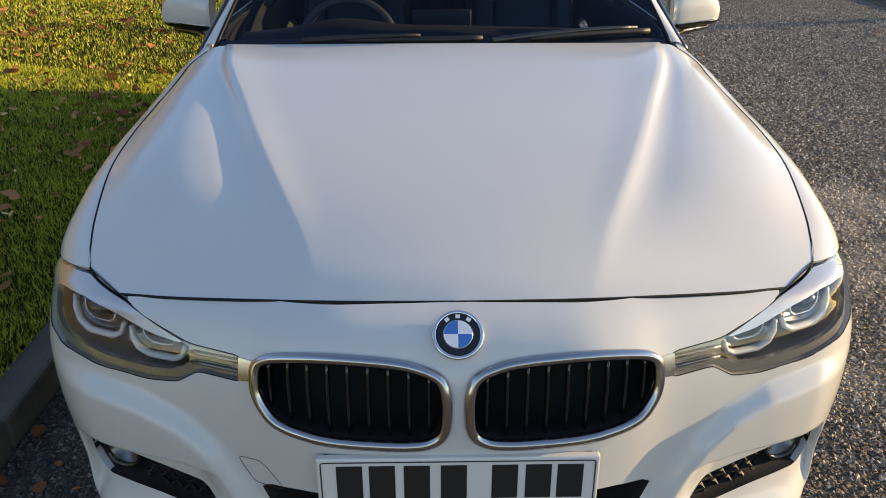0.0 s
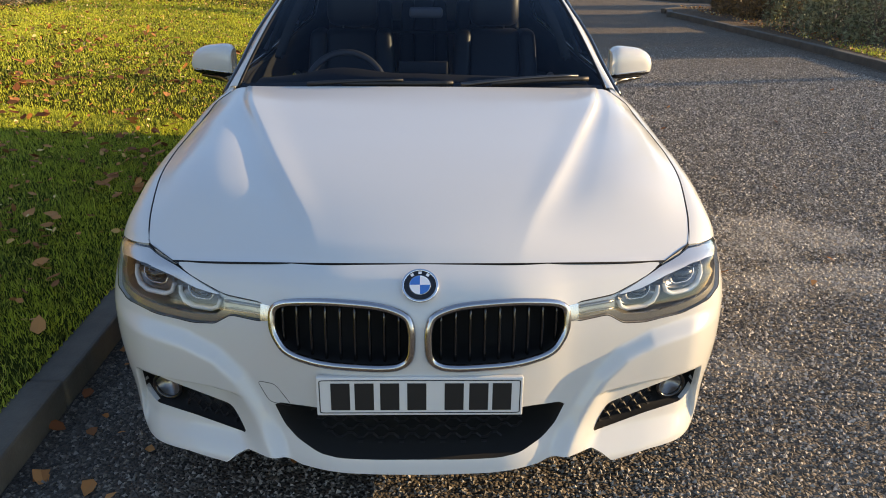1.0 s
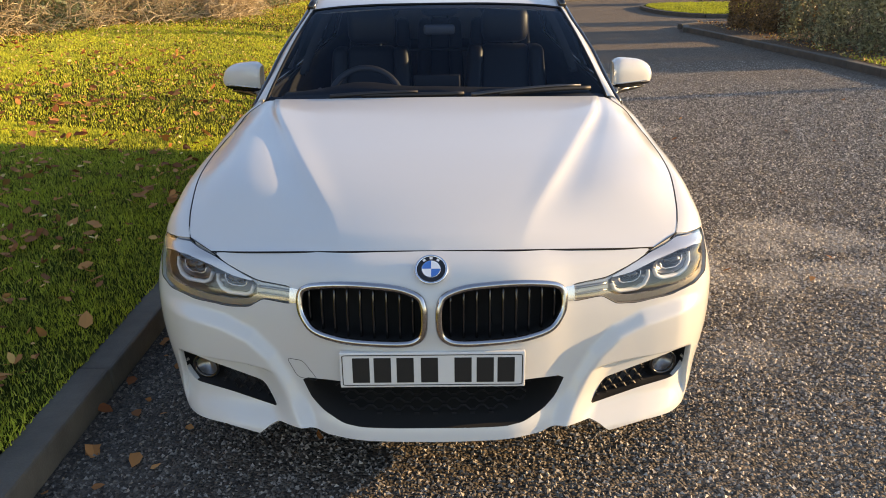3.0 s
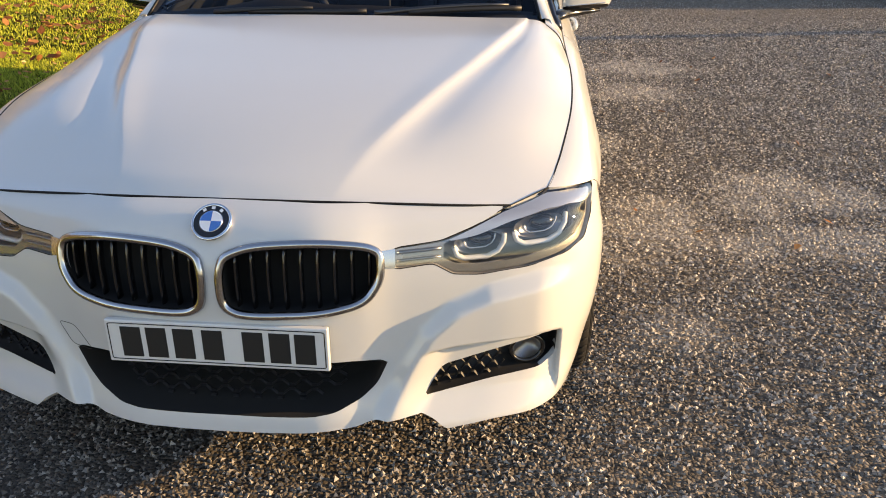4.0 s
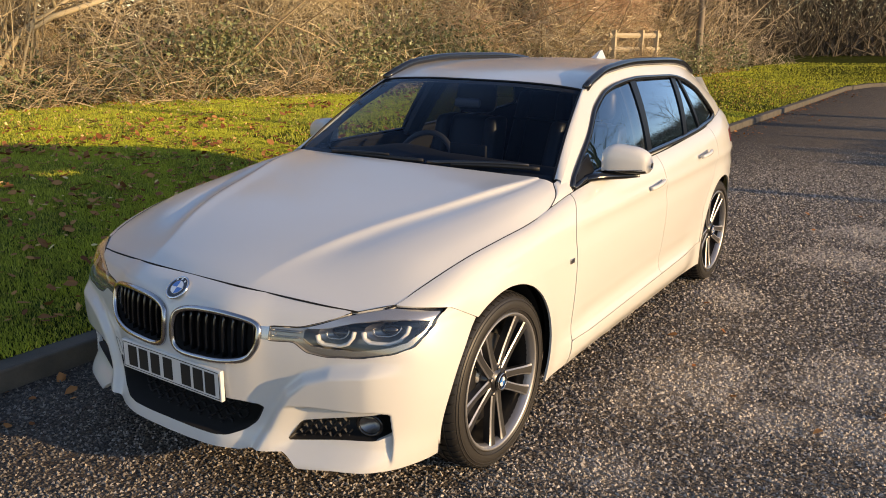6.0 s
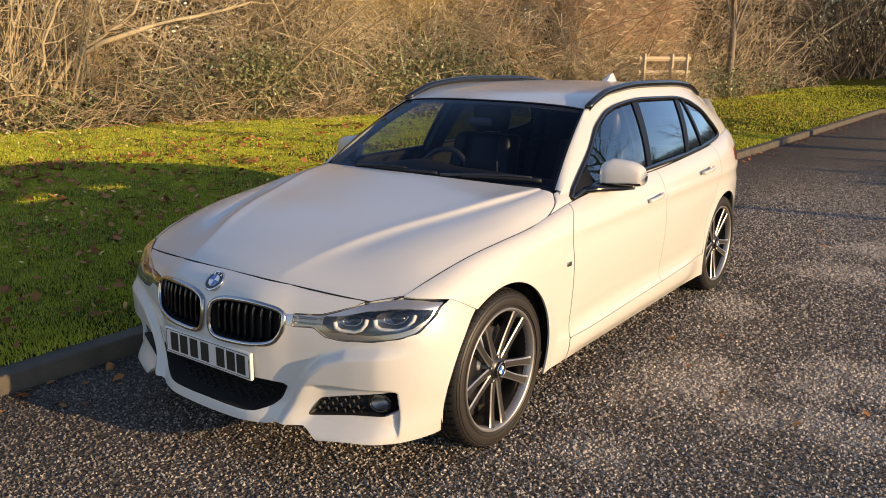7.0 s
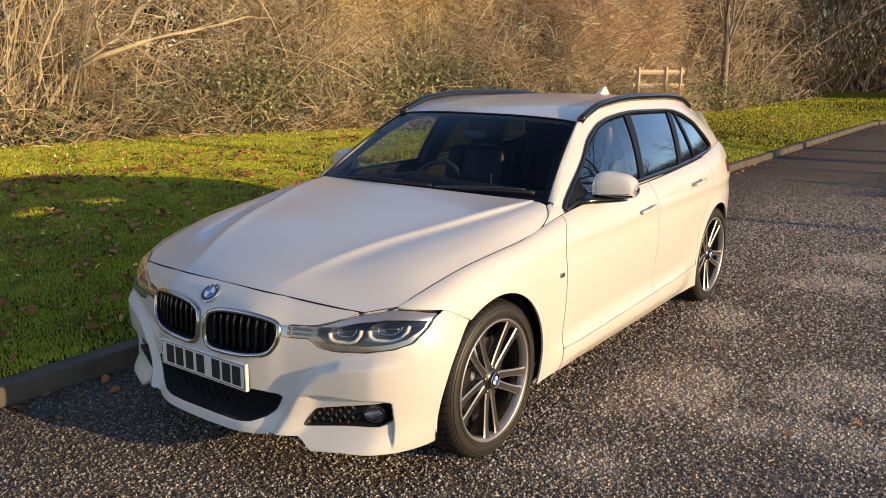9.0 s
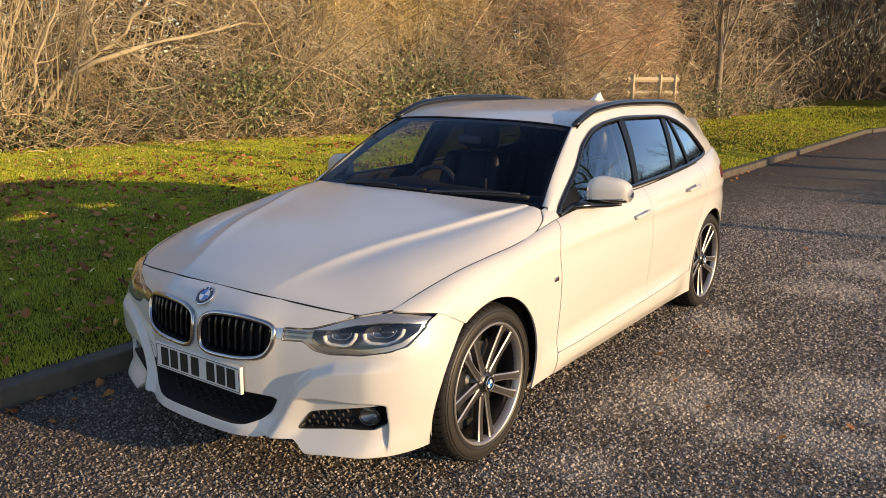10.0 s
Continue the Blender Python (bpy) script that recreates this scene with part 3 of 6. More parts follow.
def clipped_hedge(at, size, label, seed, leaf, dense=1.0):
    """A box-trimmed evergreen hedge: stems inside, a skin of small leaves with a ragged top."""
    rng = np.random.RandomState(seed)
    hedge = thing("hedge", at, label, "hedge", "hedges across the road")
    sx, sy, sz = size
    n = int(3900 * dense * (sx * sy + 2 * sz * (sx + sy)) / 6)
    u = rng.uniform(-1, 1, (n, 3))
    k = rng.randint(0, 5, n)
    for ax, sgn, i in ((0, 1, 0), (0, -1, 1), (1, 1, 2), (1, -1, 3), (2, 1, 4)):
        m = k == i
        u[m, ax] = sgn * (1 - rng.exponential(0.10, m.sum()))
    lump = 1 + 0.15 * np.sin(u[:, 0] * sx * 3 + 1) * np.sin(u[:, 1] * sy * 2.3) + 0.05 * np.sin(u[:, 1] * sy * 7)
    p = np.stack([u[:, 0] * sx / 2 * lump, u[:, 1] * sy / 2 * lump, (u[:, 2] * 0.5 + 0.5) * sz * lump], 1) + np.array(at) + rng.normal(0, 0.03, (n, 3))
    v, f = scales(p, rng.uniform(0.018, 0.048, n), 1.5, 0.5)
    part("foliage", fast_mesh("foliage", v, f, leaf), hedge)
    m = 500
    b = np.array(at) + np.stack([rng.uniform(-0.45, 0.45, m) * sx, rng.uniform(-0.45, 0.45, m) * sy, np.zeros(m)], 1)
    way = rand_dirs(m, (0, 0, 1.4), (0.4, 0.4, 0.2))
    v, f = prisms(b, way, rng.uniform(0.5, 0.95, m) * sz, np.full(m, 0.008), rng.normal(0, 0.08, (m, 3)), 4)
    tagged(part("stem_tangle", fast_mesh("stem_tangle", v, f, DARKTWIG), hedge), kind="stuff")
    return hedge


def scatter_leaves():
    n = 11000
    y = -2 + 24 * np.random.uniform(0, 1, n) ** 1.25
    t = np.random.uniform(0, 1, n)
    x = KERB_X - 0.1 + (hedge_x(y) - KERB_X) * t ** 0.8
    at = np.stack([x, y, lawn_z(x, y) + 0.042], 1)
    v, f = leaf_shapes(at, np.random.uniform(0.010, 0.028, n), 0.45, 0.5)
    tagged(new("small_leaves", fast_mesh("small_leaves", v, f, LITTER)), "small yellow and brown leaves strewn over the lawn", "leaves", kind="stuff")
    n = 1900
    drift = np.random.randint(0, 260, n)
    cy, cx = -1.5 + 11.5 * np.random.uniform(0, 1, 260) ** 1.7, np.random.uniform(0, 1, 260) ** 0.8 * 5
    y = cy[drift] + np.random.normal(0, 0.16, n)
    x = KERB_X - 0.2 - np.abs(cx[drift] + np.random.normal(0, 0.16, n))
    at = np.stack([x, y, lawn_z(x, y) + 0.042], 1)
    v, f = leaf_shapes(at, np.random.uniform(0.018, 0.050, n), 0.32, 0.62)
    tagged(new("fallen_leaves", fast_mesh("fallen_leaves", v, f, BIGLEAF)), "large curled brown leaves lying on the lawn", "leaves", kind="stuff")
    n = 1000
    y, x = np.random.uniform(-1.2, 4.2, n), KERB_X - 0.15 - np.random.uniform(0, 1, n) ** 0.8 * 4.2
    v, f = leaf_shapes(np.stack([x, y, lawn_z(x, y) + 0.044], 1), np.random.uniform(0.014, 0.040, n), 0.34, 0.62)
    tagged(new("strewn_leaves", fast_mesh("strewn_leaves", v, f, BIGLEAF)), "russet leaves strewn over the grass beside the car", "leaves", kind="stuff")
    n = 480
    y = np.random.uniform(-1.5, 24, n)
    x = KERB_X + 0.08 + np.random.exponential(0.16, n)
    v, f = leaf_shapes(np.stack([x, y, np.full(n, 0.012)], 1), np.random.uniform(0.012, 0.034, n), 0.3, 0.65)
    tagged(new("gutter_leaves", fast_mesh("gutter_leaves", v, f, BIGLEAF)), "dead leaves gathered in the gutter", "leaves", kind="stuff")
    n = 11000
    y = np.random.uniform(-6, 26, n)
    x = hedge_x(y) + 0.75 - np.random.uniform(0, 1, n) ** 0.6 * 1.2
    v, f = leaf_shapes(np.stack([x, y, lawn_z(x, y) + 0.03], 1), np.random.uniform(0.012, 0.034, n), 0.7, 0.7)
    tagged(new("hedge_leaves", fast_mesh("hedge_leaves", v, f, LITTER)), "drift of russet leaves under the thicket", "leaves", kind="stuff")
    n = 60
    x, y = np.random.uniform(-0.9, 4.6, n), np.random.uniform(-1.3, 7, n)
    v, f = leaf_shapes(np.stack([x, y, np.full(n, 0.016)], 1), np.random.uniform(0.014, 0.03, n), 0.3, 0.6)
    tagged(new("road_leaves", fast_mesh("road_leaves", v, f, BIGLEAF)), "few russet leaves lying on the road", "leaves", kind="stuff")
    n = 1700
    y = np.random.uniform(6, 18, n)
    x = 5.95 + np.random.exponential(0.9, n)
    v, f = leaf_shapes(np.stack([x, y, np.full(n, 0.115)], 1), np.random.uniform(0.010, 0.028, n), 0.6, 0.7)
    tagged(new("verge_leaves", fast_mesh("verge_leaves", v, f, LITTER)), "brown leaves on the verge", "leaves", kind="stuff")


def grass():
    """Short turf: fine upright blades, thickest beside the parked car, coarser tufts far along the lawn."""
    parts = []

    def field(n, y0, y1, d0, d1, power=1.0):
        y = y0 + (y1 - y0) * np.random.uniform(0, 1, n) ** power
        k = kerb_line(y)
        reach = np.minimum(d1, k - hedge_x(y) - 0.2)
        x = k - 0.045 - d0 - (reach - d0) * np.random.uniform(0, 1, n)
        parts.append(np.stack([x, y, lawn_z(x - (k - KERB_X), y) - 0.004], 1))

    field(230000, -0.7, 4.6, 0.0, 3.9)
    field(170000, 0.5, 9.0, 3.4, 9.0)
    field(100000, 4.4, 14.0, 0.0, 5.0)
    field(70000, 9.0, 40.0, 0.0, 9.0, 1.5)
    field(14000, -8.0, -0.6, 0.0, 8.0)
    m = 26000
    a = np.random.uniform(0, 6.283, m)
    q = np.sqrt(np.random.uniform(0, 1, m)) * 0.97
    parts.append(np.stack([8.5 + 2.2 * q * np.sign(np.cos(a)) * np.abs(np.cos(a)) ** 0.75, 23.7 + 3.35 * q * np.sign(np.sin(a)) * np.abs(np.sin(a)) ** 0.75, np.full(m, 0.1)], 1))
    parts.append(np.stack([5.98 + np.random.exponential(0.35, 900), 9.4 + np.random.normal(0, 1, 900) * np.where(np.random.uniform(0, 1, 900) < 0.6, 0.5, 2.5), np.full(900, 0.1)], 1))
    base = np.concatenate(parts)
    n = len(base)
    far = np.hypot(base[:, 0] - 0.5, base[:, 1] + 1.0)
    d = rand_dirs(n, (0, 0, 1.0), (0.30, 0.30, 0.1))
    tuft = 0.75 + 0.5 * np.sin(base[:, 0] * 9 + 2 * np.sin(base[:, 1] * 5)) * np.sin(base[:, 1] * 8 + 1)
    h = np.random.uniform(0.018, 0.044, n) * (0.8 + 0.35 * tuft) * (0.85 + 0.012 * far)
    s = np.cross(d, np.random.normal(size=(n, 3)) + np.array([2.2, 0.3, 0]))
    s /= np.linalg.norm(s, axis=1)[:, None]
    w = (np.random.uniform(0.0013, 0.0030, n) * (1 + 0.20 * far))[:, None]
    v = np.stack([base - s * w, base + s * w, base + d * h[:, None]], 1).reshape(-1, 3)
    f = np.arange(n * 3).reshape(-1, 3)
    tagged(new("grass", fast_mesh("grass", v, f, BLADE)), "short grass blades of the lawn", "grass", kind="stuff")


def rail_fence(at):
    fence = thing("fence", at, "short pale timber post and rail fence at the thicket", "fence")
    x, y, z = at
    for k in (0.0, 0.36, 1.0):
        px, py = x - 0.55 * k, y - 1.3 * k
        v, f = box((px - 0.05, py - 0.05, z), (px + 0.05, py + 0.05, z + 1.22), 0.006)
        part("post", mesh_of("post", v, f, TIMBER, False), fence)
    for h in (0.78, 1.10):
        v, f = tube([(x + 0.06, y + 0.12, z + h), (x - 0.62, y - 1.42, z + h)], 0.055, 4, up=(1, 0, 0), flat=0.5)
        part("rail", mesh_of("rail", v, f, TIMBER, False), fence)


def chippings():
    """Angular stone chippings standing proud of the worn asphalt."""
    n = 330000
    y = -0.6 + 11.4 * np.random.uniform(0, 1, n) ** 1.5
    x = -1.2 + 6.6 * np.random.uniform(0, 1, n) ** 1.05
    y[: n // 24] = -0.6 - 6 * np.random.uniform(0, 1, n // 24) ** 1.8
    y -= np.random.uniform(0, 1.6, n) * (1 - smoothstep(-0.6, 0.7, y))
    seen = (np.abs(x) > 0.55) | (y < 0.45) | (y > 4.2)
    x, y = x[seen], y[seen]
    n = len(x)
    r = np.random.uniform(0.0052, 0.0102, n) * (1 + 0.055 * np.clip(y, 0, 16))
    r *= 1 - smoothstep(7.0, 10.7, y) * np.random.uniform(0.35, 1.0, n)
    a = np.random.uniform(0, 6.283, n)
    c = np.stack([x, y, np.zeros(n)], 1)
    pts = []
    for k in range(3):
        ang = a + k * 2.094 + np.random.uniform(-0.45, 0.45, n)
        q = r * np.random.uniform(0.8, 1.3, n)
        pts.append(c + np.stack([q * np.cos(ang), q * np.sin(ang), np.full(n, -0.001)], 1))
    off = np.random.normal(0, 0.35, (n, 2)) * r[:, None]
    pts.append(c + np.stack([off[:, 0], off[:, 1], r * np.random.uniform(0.5, 1.0, n)], 1))
    v = np.stack(pts, 1).reshape(-1, 3)
    o = (np.arange(n) * 4)[:, None]
    f = np.concatenate([o + np.array([[k, (k + 1) % 3, 3]]) for k in range(3)], 0)
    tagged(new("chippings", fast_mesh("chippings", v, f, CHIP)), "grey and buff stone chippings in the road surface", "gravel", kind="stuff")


chippings()
thicket()
scatter_leaves()
grass()
rail_fence((-4.75, 18.0, 0.36))
clipped_hedge((7.9, 11.9, 0.1), (3.2, 2.7, 0.95), "clipped evergreen hedge with glossy grey-green leaves", 3, HEDGELEAF, 1.35)
clipped_hedge((7.1, 15.7, 0.1), (1.6, 2.4, 0.88), "brownish clipped hedge with russet leaves", 4, RUSSETLEAF, 1.35)
clipped_hedge((12.5, 19.6, 0.1), (7.0, 1.1, 1.1), "long low dark hedge behind the verge", 6, DARKLEAF)
clipped_hedge((10.4, 28.6, 0.1), (2.6, 1.2, 0.85), "low dark hedge beyond the grass island", 7, DARKLEAF)
clipped_hedge((22.0, 42.0, 0.1), (14.0, 1.4, 1.2), "long low dark hedge beyond the bend", 5, DARKLEAF)
bare_tree((8.25, 17.3, 0.1), 9.0, "bare tree with a pale greenish trunk behind the hedge", MOSSBARK, seed=1, trunk_r=0.19)
bare_tree((11.5, 9.0, 0.1), 8.0, "slender bare tree on the verge", TRUNK, seed=2, trunk_r=0.11, levels=3, limbs=(5, 4, 4))
bare_tree((20.0, 17.0, 0.1), 9.0, "bare winter tree beside the bend", TRUNK, seed=3, trunk_r=0.16, levels=3)
bare_tree((-4.95, 22.0, 0.4), 7.5, "bare brown tree standing in the thicket", GREYBARK, 0.55, 41, 0.12, 4, (9, 6, 5, 4), (0.05, 0.05, 1.0))


def leaning_boughs():
    """Thick pale boughs leaning out of the thicket, each with a few side shoots."""
    shrub = thing("leaning_shrub", (-9.1, 4.3, 0.45), "leaning pale boughs of an old bare shrub", "shrub")
    lines = [
        [(-9.3, 4.1, 0.45), (-9.05, 4.75, 1.48), (-8.95, 5.4, 1.9), (-8.9, 6.05, 2.55), (-8.9, 6.6, 3.2)],
        [(-9.05, 4.75, 1.48), (-8.8, 5.6, 1.86), (-8.7, 6.75, 2.12), (-8.65, 7.8, 2.38), (-8.7, 8.6, 2.35)],
        [(-9.1, 3.95, 0.45), (-8.9, 3.85, 1.0), (-8.85, 3.6, 1.3), (-8.9, 3.2, 1.9)],
        [(-9.0, 4.0, 0.45), (-8.9, 4.3, 1.65), (-8.95, 4.65, 2.45), (-9.0, 4.7, 3.2)],
        [(-9.1, 3.7, 0.45), (-8.95, 3.85, 1.6), (-8.95, 3.95, 2.5), (-9.0, 3.9, 3.3)],
        [(-9.2, 3.3, 0.45), (-8.95, 3.5, 1.6), (-8.9, 3.45, 3.1)],
        [(-8.95, 5.2, 1.8), (-8.8, 5.1, 2.4), (-8.8, 5.5, 3.0)],
    ]
    for i, line in enumerate(lines):
        p = curve([(k, *q) for k, q in enumerate(line)], np.linspace(0, len(line) - 1, 16))
        p = p + np.random.normal(0, 0.022, p.shape) + np.array([0.30, -0.25, -0.03])
        v, f = tube(p, np.linspace(0.040 if i < 2 else 0.025, 0.010, len(p)) * np.random.uniform(0.85, 1.2, len(p)), 7, up=(1, 0.1, 0))
        bough = part("bough", mesh_of("bough", v, f, BOUGH), shrub)
        n = 26
        at = p[np.random.randint(4, len(p), n)]
        way = rand_dirs(n, (0.2, 0.25, 0.45), (0.5, 0.7, 0.5))
        v, f = prisms(at, way, np.random.uniform(0.3, 1.1, n), np.random.uniform(0.005, 0.011, n), np.random.normal(0, 0.15, (n, 3)), 4)
        tagged(part("side_growth", fast_mesh("side_growth", v, f, BOUGH), bough), kind="stuff")


def brambles(at, n, reach, label, material=TWIG):
    """A low heap of arching tan canes."""
    base = np.array(at) + np.random.normal(0, 1, (n, 3)) * np.array(reach)
    base[:, 2] = lawn_z(base[:, 0], base[:, 1]) + np.abs(np.random.normal(0, reach[2], n))
    way = rand_dirs(n, (0.2, 0, 0.5), (0.6, 0.8, 0.4))
    length = np.random.uniform(0.25, 0.7, n)
    bend = np.stack([np.zeros(n), np.zeros(n), -np.random.uniform(0.1, 0.5, n)], 1) * length[:, None]
    v, f = prisms(base, way, length, np.random.uniform(0.004, 0.010, n), bend, 4)
    tagged(new("brambles", fast_mesh("brambles", v, f, material)), label, "brambles", kind="stuff")


def pale_stems():
    """Upright pale stems at the thicket's near edge."""
    n = 130
    y = np.random.uniform(1.6, 4.8, n)
    x = -8.75 - np.random.exponential(0.25, n)
    way = rand_dirs(n, (0.05, 0.1, 1.3), (0.12, 0.22, 0.1))
    v, f = prisms(np.stack([x, y, lawn_z(x, y)], 1), way, np.random.uniform(1.6, 3.4, n), np.random.uniform(0.008, 0.022, n), np.random.normal(0, 0.25, (n, 3)), 7)
    tagged(new("pale_stems", fast_mesh("pale_stems", v, f, BOUGH)), "pale upright stems at the edge of the thicket", "shrubs", kind="stuff")


pale_stems()
leaning_boughs()
for y in np.arange(0.5, 16, 2.2):
    brambles((float(hedge_x(np.array(y))) + 0.45, y, 0), 650, (0.25, 0.9, 0.32), "low brown brambles at the foot of the thicket", STEM)
brambles((-4.75, 17.1, 0), 1500, (0.16, 0.8, 0.3), "brown brambles grown through the timber fence", STEM)
for i, (x, y, h) in enumerate([(-8.0, 27.0, 8.0), (-6.5, 31.0, 9.0), (-3.5, 44.0, 9.0), (1.5, 47.0, 10.0), (7.0, 50.0, 9.0), (-9.0, 38.0, 10.0), (14.0, 52.0, 10.0), (22.0, 50.0, 9.5)]):
    bare_tree((x, y, 0.2), h, "bare tree at the far end of the lawn", TRUNK if i % 2 else DARKTWIG, seed=10 + i, trunk_r=0.16)


def far_wood():
    n = 62000
    t = np.random.uniform(0, 1, n)
    x = -11 + 60 * t ** 1.3 + np.random.normal(0, 1.0, n)
    y = 30 + 24 * np.clip(t * 2.2, 0, 1) + np.random.uniform(0, 7, n)
    z = np.random.uniform(0, 1, n) ** 1.1 * 7.5
    way = rand_dirs(n, (0, 0, 0.9), (0.55, 0.55, 0.4))
    v, f = prisms(np.stack([x, y, z], 1), way, np.random.uniform(0.5, 2.0, n), np.random.uniform(0.010, 0.034, n), np.random.normal(0, 0.3, (n, 3)), 2)
    tagged(new("far_wood", fast_mesh("far_wood", v, f, DARKTWIG)), "dark bare woodland closing the view", "trees", kind="stuff")


far_wood()

# ---- the car ----
car = thing("car", (0, 2.3, 0), "white estate car with grey alloy wheels parked at the kerb", "car")


def sheet(fn, us, vs, keep=None, flange=0.0, flip=False, offset=0.0):
    """A smooth panel: fn(u, v) -> points, trimmed where keep(points) < 0, its rim turned inwards by flange."""
    u, v = np.meshgrid(np.asarray(us, float), np.asarray(vs, float), indexing="ij")
    nu, nv = u.shape
    if keep is not None:
        for _ in range(2):
            g = keep(fn(u, v))
            best = np.full(u.shape, 0.5001)
            du, dv = np.zeros_like(u), np.zeros_like(v)
            for a, b in ((1, 0), (-1, 0), (0, 1), (0, -1)):
                i0, i1 = max(0, -a), nu - max(0, a)
                j0, j1 = max(0, -b), nv - max(0, b)
                here, there = (slice(i0, i1), slice(j0, j1)), (slice(i0 + a, i1 + a), slice(j0 + b, j1 + b))
                g0, g1 = g[here], g[there]
                cross = (g0 > 0) != (g1 > 0)
                t = np.where(cross, np.abs(g0) / (np.abs(g0) + np.abs(g1) + 1e-12), 9.0)
                hit = t < best[here]
                best[here] = np.where(hit, t, best[here])
                du[here] = np.where(hit, t * (u[there] - u[here]), du[here])
                dv[here] = np.where(hit, t * (v[there] - v[here]), dv[here])
            moved = best < 0.5
            u, v = u + du, v + dv
            if _ == 0:
                first = moved
        ok = (keep(fn(u, v)) > -2e-4) | moved | (first & (keep(fn(u, v)) > -2e-3))
    else:
        ok = np.ones(u.shape, bool)
    p = fn(u, v)
    pu, pv = np.gradient(p, axis=0), np.gradient(p, axis=1)
    nr = np.cross(pu, pv)
    nr /= np.linalg.norm(nr, axis=2)[..., None] + 1e-12
    if flip:
        nr = -nr
    p = p + nr * offset
    idx = np.arange(nu * nv).reshape(nu, nv)
    faces = []
    okf = ok.ravel()
    for a, b, c, d in np.stack([idx[:-1, :-1], idx[1:, :-1], idx[1:, 1:], idx[:-1, 1:]], -1).reshape(-1, 4):
        k = [i for i in (a, b, c, d) if okf[i]]
        if len(k) >= 3:
            faces.append(tuple(k[::-1]) if flip else tuple(k))
    flat, nflat = p.reshape(-1, 3), nr.reshape(-1, 3)
    # drop folded slivers, then unused corners
    used = sorted({i for f in faces for i in f})
    new_i = {o: i for i, o in enumerate(used)}
    verts = [tuple(flat[i]) for i in used]
    faces = [tuple(new_i[i] for i in f) for f in faces]
    if flange:
        count = {}
        for f in faces:
            for a, b in zip(f, f[1:] + f[:1]):
                count[(a, b)] = count.get((a, b), 0) + 1
        rim = [(a, b) for (a, b) in count if (b, a) not in count]
        top, low = {}, {}
        for e in rim:
            for i in e:
                if i not in top:
                    o = used[i]
                    top[i] = len(verts)
                    verts.append(verts[i])
                    low[i] = len(verts)
                    verts.append(tuple(np.array(verts[i]) - nflat[o] * flange))
        faces += [(top[b], top[a], low[a], low[b]) for a, b in rim]
    return verts, faces


def mirrored(vf):
    v, f = vf
    return [(-x, y, z) for x, y, z in v], [t[::-1] for t in f]


def cpart(name, vf, material, parent=None, label="", smooth=True):
    return part(name, mesh_of(name, vf[0], vf[1], material, smooth), parent or car, label)


def pair(name, vf, material, parents=(None, None), label="", smooth=True):
    """The same part on both flanks of the car."""
    return cpart(name, vf, material, parents[0], label, smooth), cpart(name, mirrored(vf), material, parents[1], label, smooth)


# -- master surfaces --
SHUT = [(0.0, 0.653, 0.228, 0.705), (0.10, 0.738, 0.31, 0.721), (0.17, 0.761, 0.392, 0.752), (0.26, 0.779, 0.49, 0.781), (0.37, 0.799, 0.63, 0.813),
        (0.53, 0.813, 0.83, 0.837), (0.70, 0.817, 1.05, 0.855), (0.87, 0.803, 1.26, 0.886), (0.95, 0.779, 1.345, 0.921), (1.0, 0.738, 1.40, 0.948)]
SEAM = [(0.0, 0.125, 0.737), (0.2, 0.134, 0.734), (0.4, 0.162, 0.725), (0.55, 0.195, 0.714), (0.653, 0.228, 0.705)]
MID = [(0.0, 0.125, 0.737), (0.03, 0.157, 0.757), (0.085, 0.22, 0.781), (0.15, 0.30, 0.806), (0.275, 0.45, 0.843), (0.40, 0.60, 0.872), (0.655, 0.90, 0.914), (0.91, 1.20, 0.955), (1.0, 1.31, 0.972)]
RIDGE = [(0.0, 0.25, 0.138, 0.732), (0.045, 0.27, 0.19, 0.760), (0.11, 0.30, 0.277, 0.793), (0.23, 0.363, 0.42, 0.838), (0.36, 0.427, 0.58, 0.873), (0.60, 0.531, 0.876, 0.914), (0.86, 0.637, 1.197, 0.956), (1.0, 0.675, 1.385, 0.966)]


